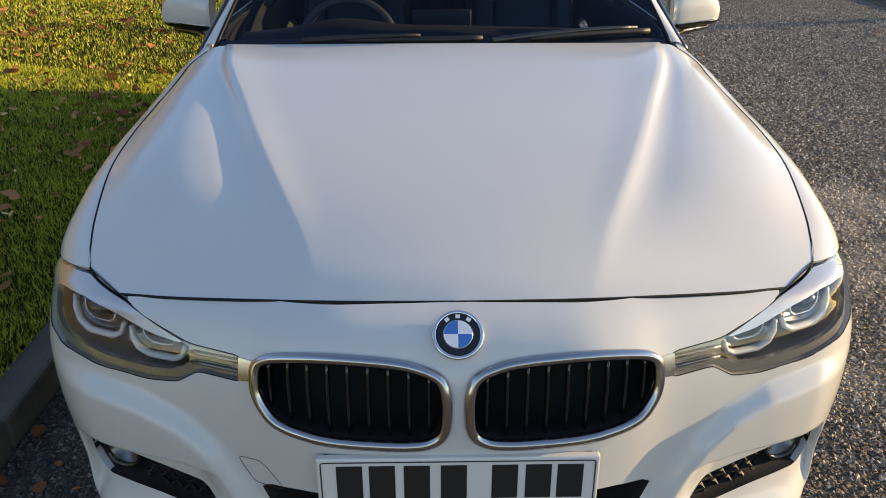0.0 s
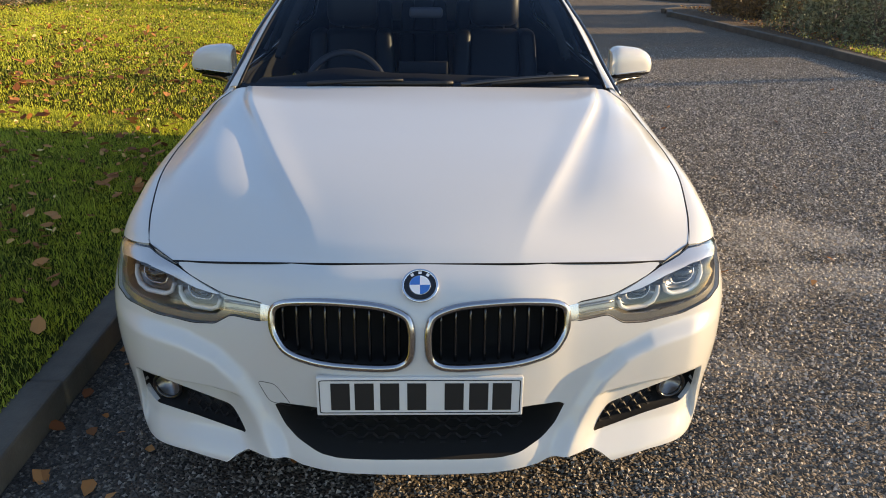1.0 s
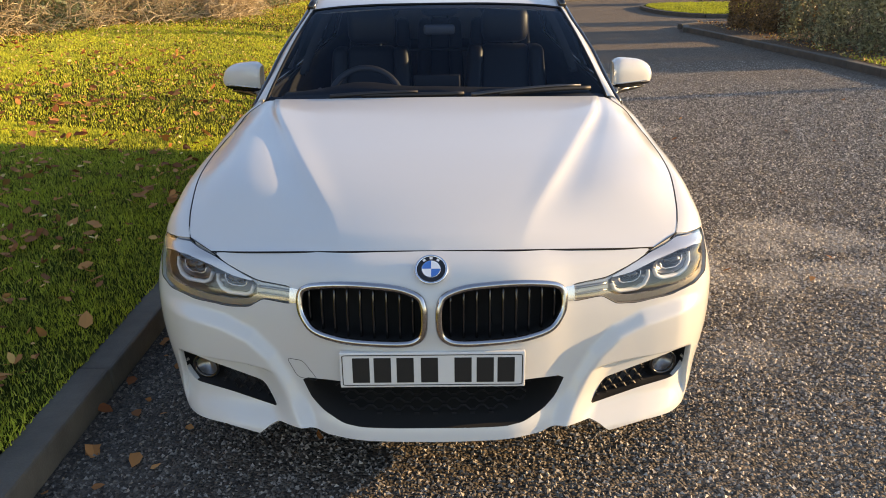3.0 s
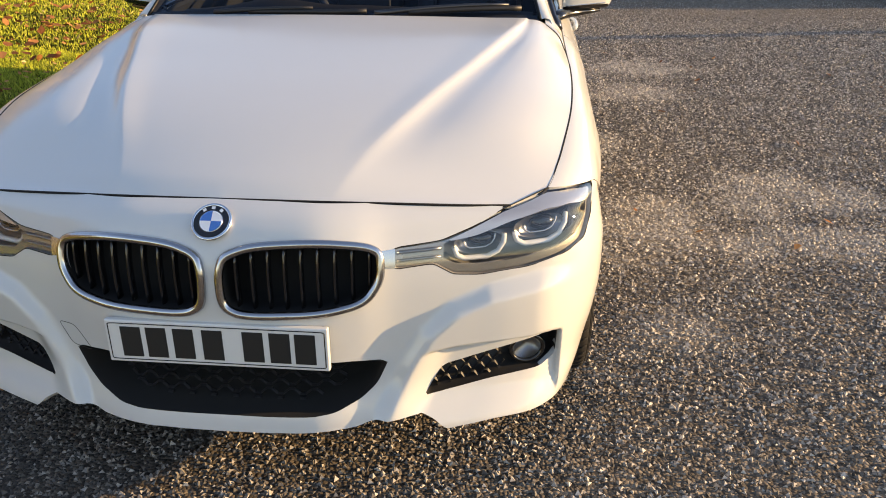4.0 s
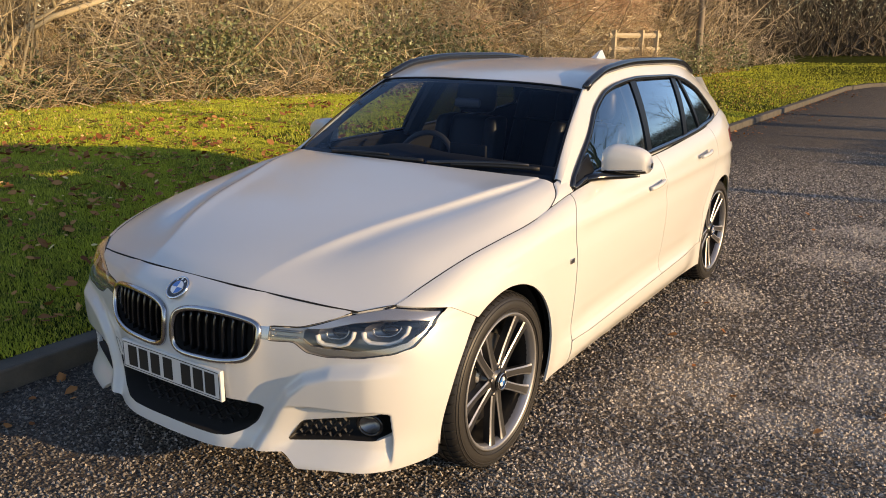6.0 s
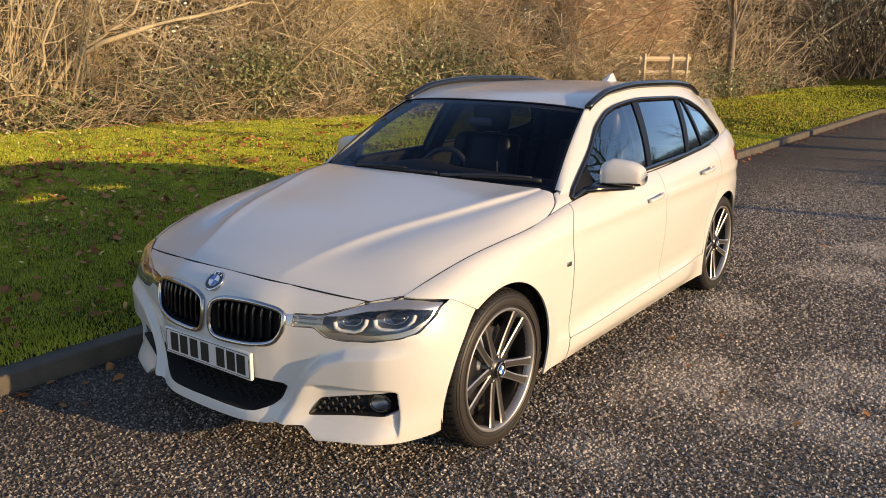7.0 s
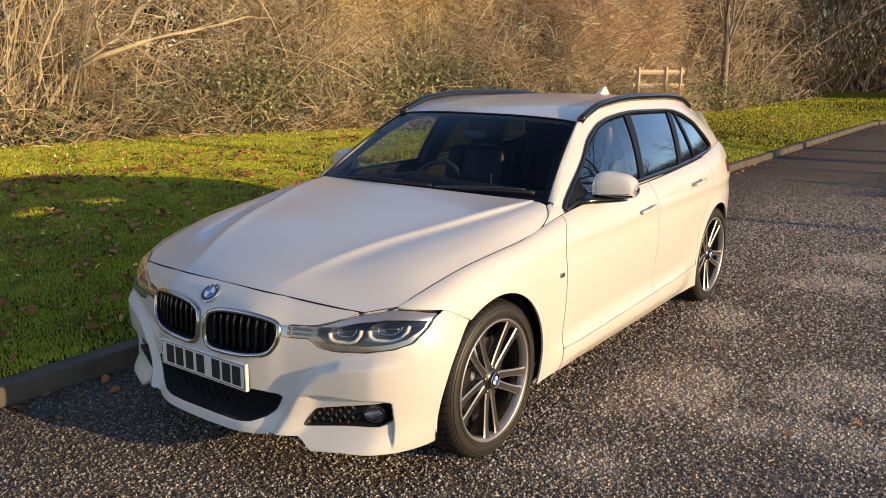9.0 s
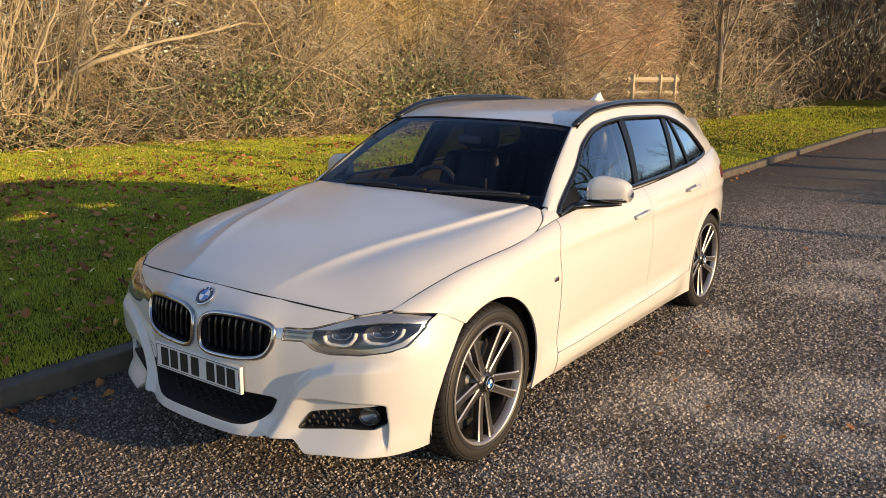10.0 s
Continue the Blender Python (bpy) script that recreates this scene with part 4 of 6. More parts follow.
def hood_at(u, v):
    """u: -1..1 across, v: 0..1 from the nose to the screen."""
    a = np.abs(u)
    c = np.concatenate([np.zeros((*np.shape(v), 1)), curve(MID, v)], -1)
    r, s = curve(RIDGE, v), curve(SHUT, v)
    t1 = np.clip(a / 0.5, 0, 1)[..., None]
    t2 = np.clip((a - 0.5) / 0.5, 0, 1)[..., None]
    p = np.where(a[..., None] < 0.5, c + (r - c) * np.concatenate([t1, t1 ** 2, t1 ** 2], -1), r + (s - r) * t2)
    crest = smoothstep(0.03, 0.3, v) * (1 - 0.35 * smoothstep(0.7, 1.0, v))
    z = np.where(a < 0.5, 0.010 * (1 - t1[..., 0] ** 2) * smoothstep(0, 0.3, v) + 0.0035 * crest * smoothstep(0.72, 1.0, t1[..., 0]) ** 2, 0)
    t = t2[..., 0]
    fall = (r - s)[..., 2]
    z = z + np.where(a >= 0.5, crest * 0.0035 * (1 - smoothstep(0, 0.16, t)) + fall * crest * curve([(0, 0), (0.045, -0.05), (0.08, -0.063), (0.14, -0.024), (0.35, 0.207), (0.50, 0.314), (0.65, 0.336), (0.80, 0.271), (1, 0)], t)[..., 0], 0)
    y = curve([(x, yy) for x, yy, _ in SEAM], np.abs(p[..., 0]))[..., 0]
    out = p.copy()
    out[..., 0] = p[..., 0] * np.sign(u)
    out[..., 2] += z
    front = np.exp(-((v / 0.02) ** 2)) * (1 - smoothstep(0.86, 0.99, a))
    out[..., 1] = out[..., 1] * (1 - front) + y * front
    out[..., 2] = out[..., 2] * (1 - front) + curve([(x, zz) for x, _, zz in SEAM], np.abs(p[..., 0]))[..., 0] * front
    return out


WIDE = [(0.15, 0.825), (0.25, 0.856), (0.35, 0.882), (0.45, 0.895), (0.55, 0.895), (0.62, 0.884), (0.66, 0.876), (0.70, 0.863), (0.72, 0.835), (0.745, 0.80)]
NOSE = [(0.15, -0.005), (0.185, -0.022), (0.22, -0.018), (0.30, 0.008), (0.38, 0.010), (0.49, 0.006), (0.56, 0.008), (0.62, 0.017), (0.66, 0.032), (0.70, 0.058), (0.72, 0.085), (0.737, 0.125), (0.75, 0.17)]
PLAN = [(0, 0, 0), (0.10, 0.15, 0.002), (0.19, 0.28, 0.012), (0.25, 0.36, 0.033), (0.31, 0.44, 0.062), (0.39, 0.55, 0.095), (0.46, 0.65, 0.125), (0.53, 0.75, 0.156),
        (0.62, 0.86, 0.203), (0.70, 0.93, 0.262), (0.78, 0.975, 0.345), (0.88, 1.0, 0.46), (1.0, 1.0, 0.62)]
FLANK = [(0.355, 0.15), (0.40, 0.26), (0.437, 0.34), (0.483, 0.42), (0.54, 0.472), (0.62, 0.503), (0.74, 0.52)]


def nose_at(u, z):
    """u: -1..1 from wheel arch to wheel arch round the front, z: height."""
    a = np.abs(u)
    q = curve(PLAN, a)
    w, y0 = curve(WIDE, z)[..., 0], curve(NOSE, z)[..., 0]
    x, y = q[..., 0] * w, q[..., 1] + y0
    # flank blade: the corner stands proud of the centre below the lamps
    d = inside(FLANK + [(1.2, 0.53), (1.2, 0.0), (0.355, 0.0)], x, z)
    y = y - 0.030 * smoothstep(-0.045, 0.004, d) * (1 - smoothstep(0.72, 0.86, x))
    # the side intake sits in a hollow under a brow, ended by an upright fin
    brow = curve([(0.30, 0.35), (0.40, 0.372), (0.447, 0.387), (0.54, 0.398), (0.70, 0.400), (0.745, 0.402), (0.80, 0.389)], x)[..., 0]
    start = curve([(0.15, 0.355), (0.26, 0.40), (0.34, 0.43), (0.42, 0.465)], z)[..., 0]
    y = y + 0.030 * smoothstep(0, 0.012, brow - z) * smoothstep(0, 0.012, 0.788 - x) * smoothstep(0.0, 0.09, x - start) * smoothstep(0.185, 0.265, z)
    return np.stack([x * np.sign(u), y, z], -1)


SHOULDER = [(0.30, 0.735, 0.719), (0.39, 0.761, 0.752), (0.49, 0.779, 0.781), (0.63, 0.799, 0.813), (0.83, 0.813, 0.837), (1.05, 0.817, 0.855), (1.26, 0.808, 0.884), (1.37, 0.804, 0.900),
            (1.5, 0.801, 0.915), (1.8, 0.800, 0.940), (2.4, 0.800, 0.948), (3.0, 0.788, 0.976), (3.466, 0.765, 1.005), (3.881, 0.712, 1.045), (4.13, 0.648, 1.06), (4.313, 0.55, 1.06)]
FLARE = [(0.30, 0.80), (0.45, 0.866), (0.60, 0.884), (0.80, 0.895), (1.28, 0.897), (2.0, 0.892), (2.8, 0.884), (3.383, 0.872), (3.632, 0.862), (3.881, 0.828), (4.089, 0.768), (4.23, 0.69), (4.313, 0.59)]
LOWER = [(0.0, 0.0), (0.10, 0.002), (0.30, 0.0), (0.50, -0.010), (0.64, -0.018), (0.70, -0.012), (0.76, -0.004), (0.90, -0.010), (1.0, -0.04)]


def flank_at(y, s):
    """s: 0..1 over the shoulder from the top edge, 1..2 down the side to the sill."""
    top = curve(SHOULDER, y)
    xm = curve(FLARE, y)[..., 0]
    t = np.clip(s, -0.02, 1)
    k = np.clip(s - 1, 0, 1)
    zm = 0.68 + 0.05 * smoothstep(1.2, 2.4, y)
    cx, cz = xm - 0.012, top[..., 1] - 0.012 - 0.05 * smoothstep(1.3, 1.7, y)
    x = (1 - t) ** 2 * top[..., 0] + 2 * t * (1 - t) * cx + t * t * xm
    z = (1 - t) ** 2 * top[..., 1] + 2 * t * (1 - t) * cz + t * t * zm
    z = z + (0.19 - zm) * k
    mid = smoothstep(1.15, 1.55, y) * (1 - smoothstep(2.85, 3.15, y))
    x = x + (curve(LOWER, k)[..., 0] * mid - 0.022 * k ** 2 * (1 - mid)) * (k > 0)
    # swage lines along the doors
    sw = smoothstep(1.0, 1.6, y)
    x = x + sw * 0.006 * np.exp(-(((z - (0.80 + 0.012 * (y - 1.5))) / 0.022) ** 2)) - sw * 0.006 * np.exp(-(((z - (0.74 + 0.012 * (y - 1.5))) / 0.04) ** 2))
    x = x + mid * 0.010 * smoothstep(0.0, 0.03, (0.33 + 0.02 * (y - 1.3)) - z)
    for yc in (0.765, 3.56):
        d = np.hypot(y - yc, z - 0.325)
        x = x + 0.008 * np.exp(-(((d - 0.365) / 0.05) ** 2)) * (z < 0.75)
    return np.stack([x, y + 0 * x, z], -1)


RAIL = [(1.40, 0.775, 0.935), (1.6, 0.722, 1.055), (1.8, 0.662, 1.19), (1.985, 0.605, 1.295), (2.15, 0.598, 1.342), (2.4, 0.594, 1.372), (3.0, 0.585, 1.380), (3.53, 0.563, 1.350), (3.90, 0.528, 1.275), (4.12, 0.50, 1.21), (4.313, 0.47, 1.12)]


def cabin_at(y, h):
    """h: 0..1 from the belt line up to the roof edge."""
    a, b = curve(SHOULDER, y), curve(RAIL, y)
    x = a[..., 0] + (b[..., 0] - a[..., 0]) * h + 0.022 * 4 * h * (1 - h) * smoothstep(1.5, 1.9, y)
    z = a[..., 1] + (b[..., 1] - a[..., 1]) * h
    return np.stack([x - 0.006, y + 0 * x, z], -1)


COWL = [(0.0, 1.335, 0.974), (0.25, 1.35, 0.974), (0.5, 1.385, 0.969), (0.735, 1.435, 0.955)]
HEADER = [(0.0, 1.925, 1.324), (0.3, 1.94, 1.320), (0.5, 1.965, 1.308), (0.592, 1.985, 1.296)]


def screen_at(u, v):
    """The windscreen: u -1..1 across, v 0..1 upwards."""
    a = np.abs(u)
    lo, hi = curve(COWL, a * 0.735), curve(HEADER, a * 0.592)
    x = (0.735 + (0.592 - 0.735) * v) * u
    y = lo[..., 0] + (hi[..., 0] - lo[..., 0]) * v
    z = lo[..., 1] + (hi[..., 1] - lo[..., 1]) * v
    b = 0.045 * 4 * v * (1 - v) * (1 - 0.5 * a ** 2)
    return np.stack([x, y - b * 0.45, z + b * 0.75], -1)


ROOFMID = [(0.0, 1.925, 1.324), (0.12, 2.2, 1.362), (0.28, 2.6, 1.392), (0.45, 3.0, 1.402), (0.65, 3.466, 1.386), (0.85, 3.88, 1.330), (1.0, 4.18, 1.262)]


def roof_at(u, v):
    m = curve(ROOFMID, v)
    yc = m[..., 0] + 0.06 * np.abs(u) ** 2 * (1 - v)
    e = curve(RAIL, yc)
    x = e[..., 0] * u
    z = m[..., 1] + (e[..., 1] - m[..., 1]) * np.abs(u) ** 2.2
    return np.stack([x, yc, z], -1)


def lin(a, b, n):
    return np.linspace(a, b, n)


# -- outlines on the front (x, z) --
KIDNEY = rounded([(0.019, 0.600), (0.023, 0.525), (0.066, 0.502), (0.24, 0.510), (0.338, 0.528), (0.372, 0.580), (0.371, 0.638), (0.337, 0.656), (0.235, 0.670), (0.094, 0.662), (0.030, 0.640)], 7, 0.40)
MOUTH = rounded([(-0.388, 0.380), (0.388, 0.380), (0.357, 0.31), (0.322, 0.279), (0.262, 0.252), (0.20, 0.244), (-0.20, 0.244), (-0.262, 0.252), (-0.322, 0.279), (-0.357, 0.31)], 4, 0.25)
INLET = rounded([(0.462, 0.262), (0.505, 0.335), (0.62, 0.360), (0.765, 0.388), (0.778, 0.378), (0.775, 0.306), (0.74, 0.289), (0.63, 0.284)], 3, 0.12)
LAMP = rounded([(0.400, 0.597), (0.397, 0.644), (0.50, 0.650), (0.57, 0.672), (0.64, 0.702), (0.738, 0.722), (0.80, 0.715), (0.854, 0.701), (0.849, 0.648), (0.832, 0.607), (0.79, 0.590), (0.70, 0.573), (0.59, 0.566), (0.53, 0.573), (0.485, 0.602)], 3, 0.15)
SKIRT = [(-1.2, 0.19), (-0.89, 0.19), (-0.83, 0.182), (-0.76, 0.192), (-0.63, 0.194), (-0.52, 0.185), (-0.49, 0.212), (-0.46, 0.229), (-0.36, 0.226), (-0.31, 0.212), (-0.18, 0.206), (0, 0.204),
         (0.18, 0.206), (0.31, 0.212), (0.36, 0.226), (0.46, 0.229), (0.49, 0.212), (0.52, 0.185), (0.63, 0.194), (0.76, 0.192), (0.83, 0.182), (0.89, 0.19), (1.2, 0.19)]


def off_front(p):
    """Inside the bumper skin: under the hood seam, above the skirt, outside the openings, ahead of the wheel arch."""
    x, y, z = p[..., 0], p[..., 1], p[..., 2]
    a = np.abs(x)
    g = np.minimum(curve(SEAM, np.clip(a, 0, 0.653))[..., 1] - 0.0007 - 0.0013 * smoothstep(0.15, 0.5, a) - z, inside(SKIRT + [(1.2, 0.9), (-1.2, 0.9)], x, z))
    g = np.minimum(g, np.where(a > 0.653, 0.70 - z, 9))
    for hole in (KIDNEY, INLET, LAMP):
        g = np.minimum(g, -inside(hole, a, z))
    g = np.minimum(g, -inside(MOUTH, x, z))
    g = np.minimum(g, np.where(a > 0.5, np.hypot(y - 0.765, z - 0.325) - 0.368, 9))
    # the joint to the wing runs from the lamp's tip to the arch
    seam = (0.446 + (0.70 - z) * 1.9) - y - 0.0025
    return np.minimum(g, np.where((a > 0.7) & (z > 0.55), seam, 9))


bumper = cpart("front_bumper", sheet(nose_at, lin(-1, 1, 341), lin(0.165, 0.7395, 116), off_front, 0.014), PAINT, label="white sculpted sports front bumper")
hood = cpart("hood", sheet(hood_at, lin(-1, 1, 121), lin(0, 1, 101), None, 0.014, flip=False), PAINT, label="white hood with two raised creases")

seam = [(x * k, y - 0.0005, z - 0.0022) for k, rows in ((-1, SEAM[:0:-1]), (1, SEAM)) for x, y, z in rows]
seam = curve([(i, *q) for i, q in enumerate(seam)], np.linspace(0, len(seam) - 1, 60))
cpart("hood_seal", tube(seam, 0.0030, 6), VOID, label="dark joint under the hood edge")
shut = curve(SHUT, np.linspace(0.07, 0.995, 60))
pair("hood_joint", tube([(x + 0.0015, y, z - 0.0020) for x, y, z in shut], 0.0032, 6), VOID, label="dark joint between hood and wing")


def wing_keep(p):
    y, z = p[..., 1], p[..., 2]
    g = np.minimum(np.hypot(y - 0.765, z - 0.325) - 0.366, 1.332 + 0.11 * smoothstep(0.78, 0.95, z) - y)
    g = np.minimum(g, np.maximum(y - np.minimum(0.446 + (0.70 - z) * 1.9, 0.62), z - np.maximum(0.7215 - (y - 0.31) * 0.155, 0.7005)))
    return np.minimum(g, z - 0.195)


def seam_door1(z):
    return 1.338 + 0.11 * smoothstep(0.78, 0.95, z)


def seam_door2(z):
    return 2.44 + 0.02 * smoothstep(0.5, 0.9, z)


def seam_rear(z):
    return 3.17 + 0.30 * smoothstep(0.50, 0.90, z)


def door1_keep(p):
    y, z = p[..., 1], p[..., 2]
    return np.minimum(np.minimum(y - seam_door1(z), seam_door2(z) - 0.0035 - y), z - (0.302 + 0.02 * (y - 1.3)))


def door2_keep(p):
    y, z = p[..., 1], p[..., 2]
    return np.minimum(np.minimum(np.minimum(y - seam_door2(z), seam_rear(z) - 0.0035 - y), z - (0.302 + 0.02 * (y - 1.3))), np.hypot(y - 3.56, z - 0.325) - 0.40)


def rear_keep(p):
    y, z = p[..., 1], p[..., 2]
    return np.minimum(np.minimum(y - seam_rear(z), np.hypot(y - 3.56, z - 0.325) - 0.366), z - 0.20)


def sill_keep(p):
    y, z = p[..., 1], p[..., 2]
    return np.minimum(np.minimum(np.minimum(0.299 + 0.02 * (y - 1.3) - z, np.hypot(y - 3.56, z - 0.325) - 0.367), 3.4 - y), np.minimum(np.hypot(y - 0.765, z - 0.325) - 0.367, y - 1.339))


SS = np.concatenate([lin(0.022, 1, 28), lin(1, 2, 70)[1:]])
pair("wing", sheet(flank_at, lin(0.30, 1.47, 136), SS, wing_keep, 0.009, flip=True), PAINT, label="white front wing with flared wheel arch")
door_f = pair("front_door", sheet(flank_at, lin(1.27, 2.50, 110), SS, door1_keep, 0.02, flip=True), PAINT, label="white front door")
door_r = pair("rear_door", sheet(flank_at, lin(2.38, 3.52, 110), SS, door2_keep, 0.02, flip=True), PAINT, label="white rear door")
pair("rear_quarter", sheet(flank_at, lin(3.1, 4.313, 120), np.concatenate([lin(-0.01, 1, 29), SS[28:]]), rear_keep, 0.009, flip=True), PAINT, label="white rear quarter panel")
pair("sill", sheet(flank_at, lin(1.0, 3.3, 120), lin(1.55, 2, 40), sill_keep, 0.03, flip=True), PAINT, label="white side skirt")



def corner_at(s, t):
    """The wing's top between the hood's rear corner and the door."""
    a = curve(SHUT, np.minimum(s, 1.0))
    a[..., 0] += 0.0035
    over = np.maximum(s - 1.0, 0)
    a[..., 1] += 0.25 * over
    a[..., 2] += 0.05 * over
    b = flank_at(a[..., 1], 0 * s)
    m = a + (b - a) * t[..., None]
    m[..., 2] += 0.010 * 4 * t * (1 - t) * smoothstep(0.88, 0.99, s)
    return m


pair("wing_corner", sheet(corner_at, lin(0.87, 1.26, 36), lin(0, 1, 12), None, 0.01, flip=True), PAINT)

# -- cabin --
DLO = rounded([(1.452, 0.912), (1.62, 0.940), (1.78, 0.958), (2.35, 0.963), (2.98, 0.984), (3.27, 1.000), (3.60, 1.024), (3.72, 1.05), (3.67, 1.105), (3.54, 1.217), (3.38, 1.275), (3.24, 1.303), (3.12, 1.314), (2.59, 1.326),
               (2.42, 1.318), (2.25, 1.302), (2.12, 1.276), (1.94, 1.199), (1.74, 1.077)], 3, 0.25)


def dlo_in(p, grow=0.0):
    return inside(DLO, p[..., 1], p[..., 2]) + grow


frame_side = sheet(cabin_at, lin(1.405, 4.30, 260), lin(0, 1, 60), lambda p: -dlo_in(p, 0.004), 0.015)
pair("roof_frame", frame_side, PAINT, label="white window surround and pillars")


def pane(lo, hi):
    """A pane between two slanted lines y = a + k (z - 0.95)."""
    def keep(p):
        y, z = p[..., 1], p[..., 2]
        return np.minimum(np.minimum(dlo_in(p, -0.016), y - lo[0] - lo[1] * (z - 0.95)), hi[0] + hi[1] * (z - 0.95) - y)
    return keep


def post(lo, hi):
    def keep(p):
        y, z = p[..., 1], p[..., 2]
        return np.minimum(np.minimum(dlo_in(p, 0.002), y - lo[0] - lo[1] * (z - 0.95)), hi[0] + hi[1] * (z - 0.95) - y)
    return keep


B0, B1, C0, C1, D0, D1 = (2.375, 0.27), (2.432, 0.33), (2.97, 0.44), (3.03, 0.48), (3.31, -0.2), (3.345, -0.2)
GY, GH = lin(1.42, 4.1, 240), lin(0, 1, 50)

def even_glass(y0, y1):
    """A pane's surface between y0 and y1: one even curve through the window frame."""
    def terms(a, b):
        return np.stack([np.ones_like(a), a, b, a * a, b * b, a * b], -1)

    y, h = np.meshgrid(lin(y0, y1, 40), lin(0, 1, 40), indexing="ij")
    c = cabin_at(y, h)
    c = c[dlo_in(c) > 0]
    fit = np.linalg.lstsq(terms(c[:, 1], c[:, 2]), c[:, 0], rcond=None)[0]

    def at(y, h):
        p = cabin_at(y, h)
        return np.stack([terms(p[..., 1], p[..., 2]) @ fit, p[..., 1], p[..., 2]], -1)
    return at



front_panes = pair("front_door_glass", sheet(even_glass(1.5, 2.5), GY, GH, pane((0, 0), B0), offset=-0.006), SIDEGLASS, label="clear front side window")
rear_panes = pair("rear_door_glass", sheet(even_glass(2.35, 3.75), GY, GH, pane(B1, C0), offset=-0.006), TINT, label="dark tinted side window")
for pane_ob in front_panes + rear_panes:
    pane_ob.visible_shadow = False
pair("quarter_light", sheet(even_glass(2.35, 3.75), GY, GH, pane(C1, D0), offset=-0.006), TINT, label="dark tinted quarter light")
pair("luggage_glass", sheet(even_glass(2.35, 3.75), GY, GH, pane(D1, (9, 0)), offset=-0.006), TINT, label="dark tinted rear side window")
for a, b in ((B0, B1), (C0, C1), (D0, D1)):
    pair("pillar_trim", sheet(cabin_at, lin(2.0, 3.6, 200), GH, post(a, b), 0.012, offset=0.0005), PILLAR, label="black pillar cover")


def on_cabin(poly, lift=0.0, shrink=0.0):
    """An outline given in (y, z), laid on the cabin side."""
    out = []
    for y, z in poly:
        a, b = curve(SHOULDER, y), curve(RAIL, y)
        h = np.clip((z - a[1]) / (b[1] - a[1] + 1e-9), 0, 1)
        out.append(cabin_at(np.array(y), np.array(h)) + np.array([lift, 0, 0]))
    return np.array(out)


pair("window_trim", tube(on_cabin(DLO, 0.001), 0.0135, 6, True, 1.0, (1, 0, 0.4)), BLACK, label="gloss black window trim")
screen = cpart("windscreen", sheet(screen_at, lin(-0.985, 0.985, 61), lin(0.0, 0.985, 31), flip=False), GLASS, label="clear windscreen")
screen.visible_shadow = False
edge = [screen_at(np.array(u), np.array(v)) for u, v in [(-0.985, t) for t in lin(0, 0.985, 20)] + [(t, 0.985) for t in lin(-0.95, 0.95, 30)] + [(0.985, t) for t in lin(0.985, 0, 20)]]
cpart("windscreen_seal", tube(np.array(edge), 0.006, 6, up=(0, 0.6, 0.8)), PILLAR)


def pillar_at(v, t):
    """The pillar's face between the windscreen's edge and the window frame."""
    e = screen_at(0.982 + 0 * v, v)
    r = curve(RAIL, e[..., 1])
    r = np.stack([r[..., 0] - 0.004, e[..., 1], r[..., 1]], -1)
    m = r + (e - r) * t[..., None]
    m[..., 2] += 0.006 * 4 * t * (1 - t)
    return m


pair("a_pillar", sheet(pillar_at, lin(0.0, 0.98, 40), lin(0, 1, 8)), PAINT, label="white windscreen pillar")
sail = [(1.452, 0.910), (1.715, 0.950), (1.715, 1.062)]
pair("mirror_sail", sheet(cabin_at, lin(1.43, 1.74, 60), lin(0, 0.5, 40), lambda p: inside(sail, p[..., 1], p[..., 2]), 0.008, offset=0.001), PILLAR, label="black mirror mounting corner")
cpart("windscreen_frit", sheet(screen_at, lin(-0.98, 0.98, 61), lin(0.93, 0.98, 4), offset=-0.004), VOID, label="black band at the top of the screen")
cpart("scuttle", sheet(lambda u, v: hood_at(u, 1 + 0 * v) * (1 - v[..., None]) + screen_at(u, 0.04 + 0 * v) * v[..., None] - np.array([0, 0, 0.02]) * (4 * v * (1 - v))[..., None] - np.array([0, 0, 0.006]), lin(-1, 1, 61), lin(0, 1, 8)), PLASTIC, label="black plastic scuttle panel below the screen")
cpart("roof", sheet(roof_at, lin(-1, 1, 61), lin(0, 1, 61), None, 0.02, flip=False), PAINT, label="white roof")

rail_path = []
for y in lin(1.99, 3.78, 40):
    e = curve(RAIL, y)
    lift = 0.016 * smoothstep(1.99, 2.25, y) * (1 - smoothstep(3.55, 3.78, y))
    rail_path.append((e[0] - 0.005, y, e[1] + 0.006 + lift))
pair("roof_rail", tube(rail_path, 0.019, 8, flat=1.1), BLACK, label="black roof rail")

# rear of the car, turned away from the road bend
tail = []
for i, z in enumerate(lin(0.2, 1.262, 30)):
    y = curve([(0.2, 4.27), (0.4, 4.34), (0.7, 4.355), (1.0, 4.33), (1.12, 4.28), (1.262, 4.18)], z)[0]
    w = curve([(0.2, 0.53), (0.5, 0.58), (0.9, 0.62), (1.06, 0.58), (1.275, 0.51)], z)[0]
    tail.append([(w * u, y - 0.06 * abs(u) ** 3, z) for u in lin(-1, 1, 15)])
v = [p for row in tail for p in row]
f = [(r * 15 + c, r * 15 + c + 1, r * 15 + c + 16, r * 15 + c + 15) for r in range(29) for c in range(14)]
cpart("tailgate", (v, f), PAINT, label="white tailgate")
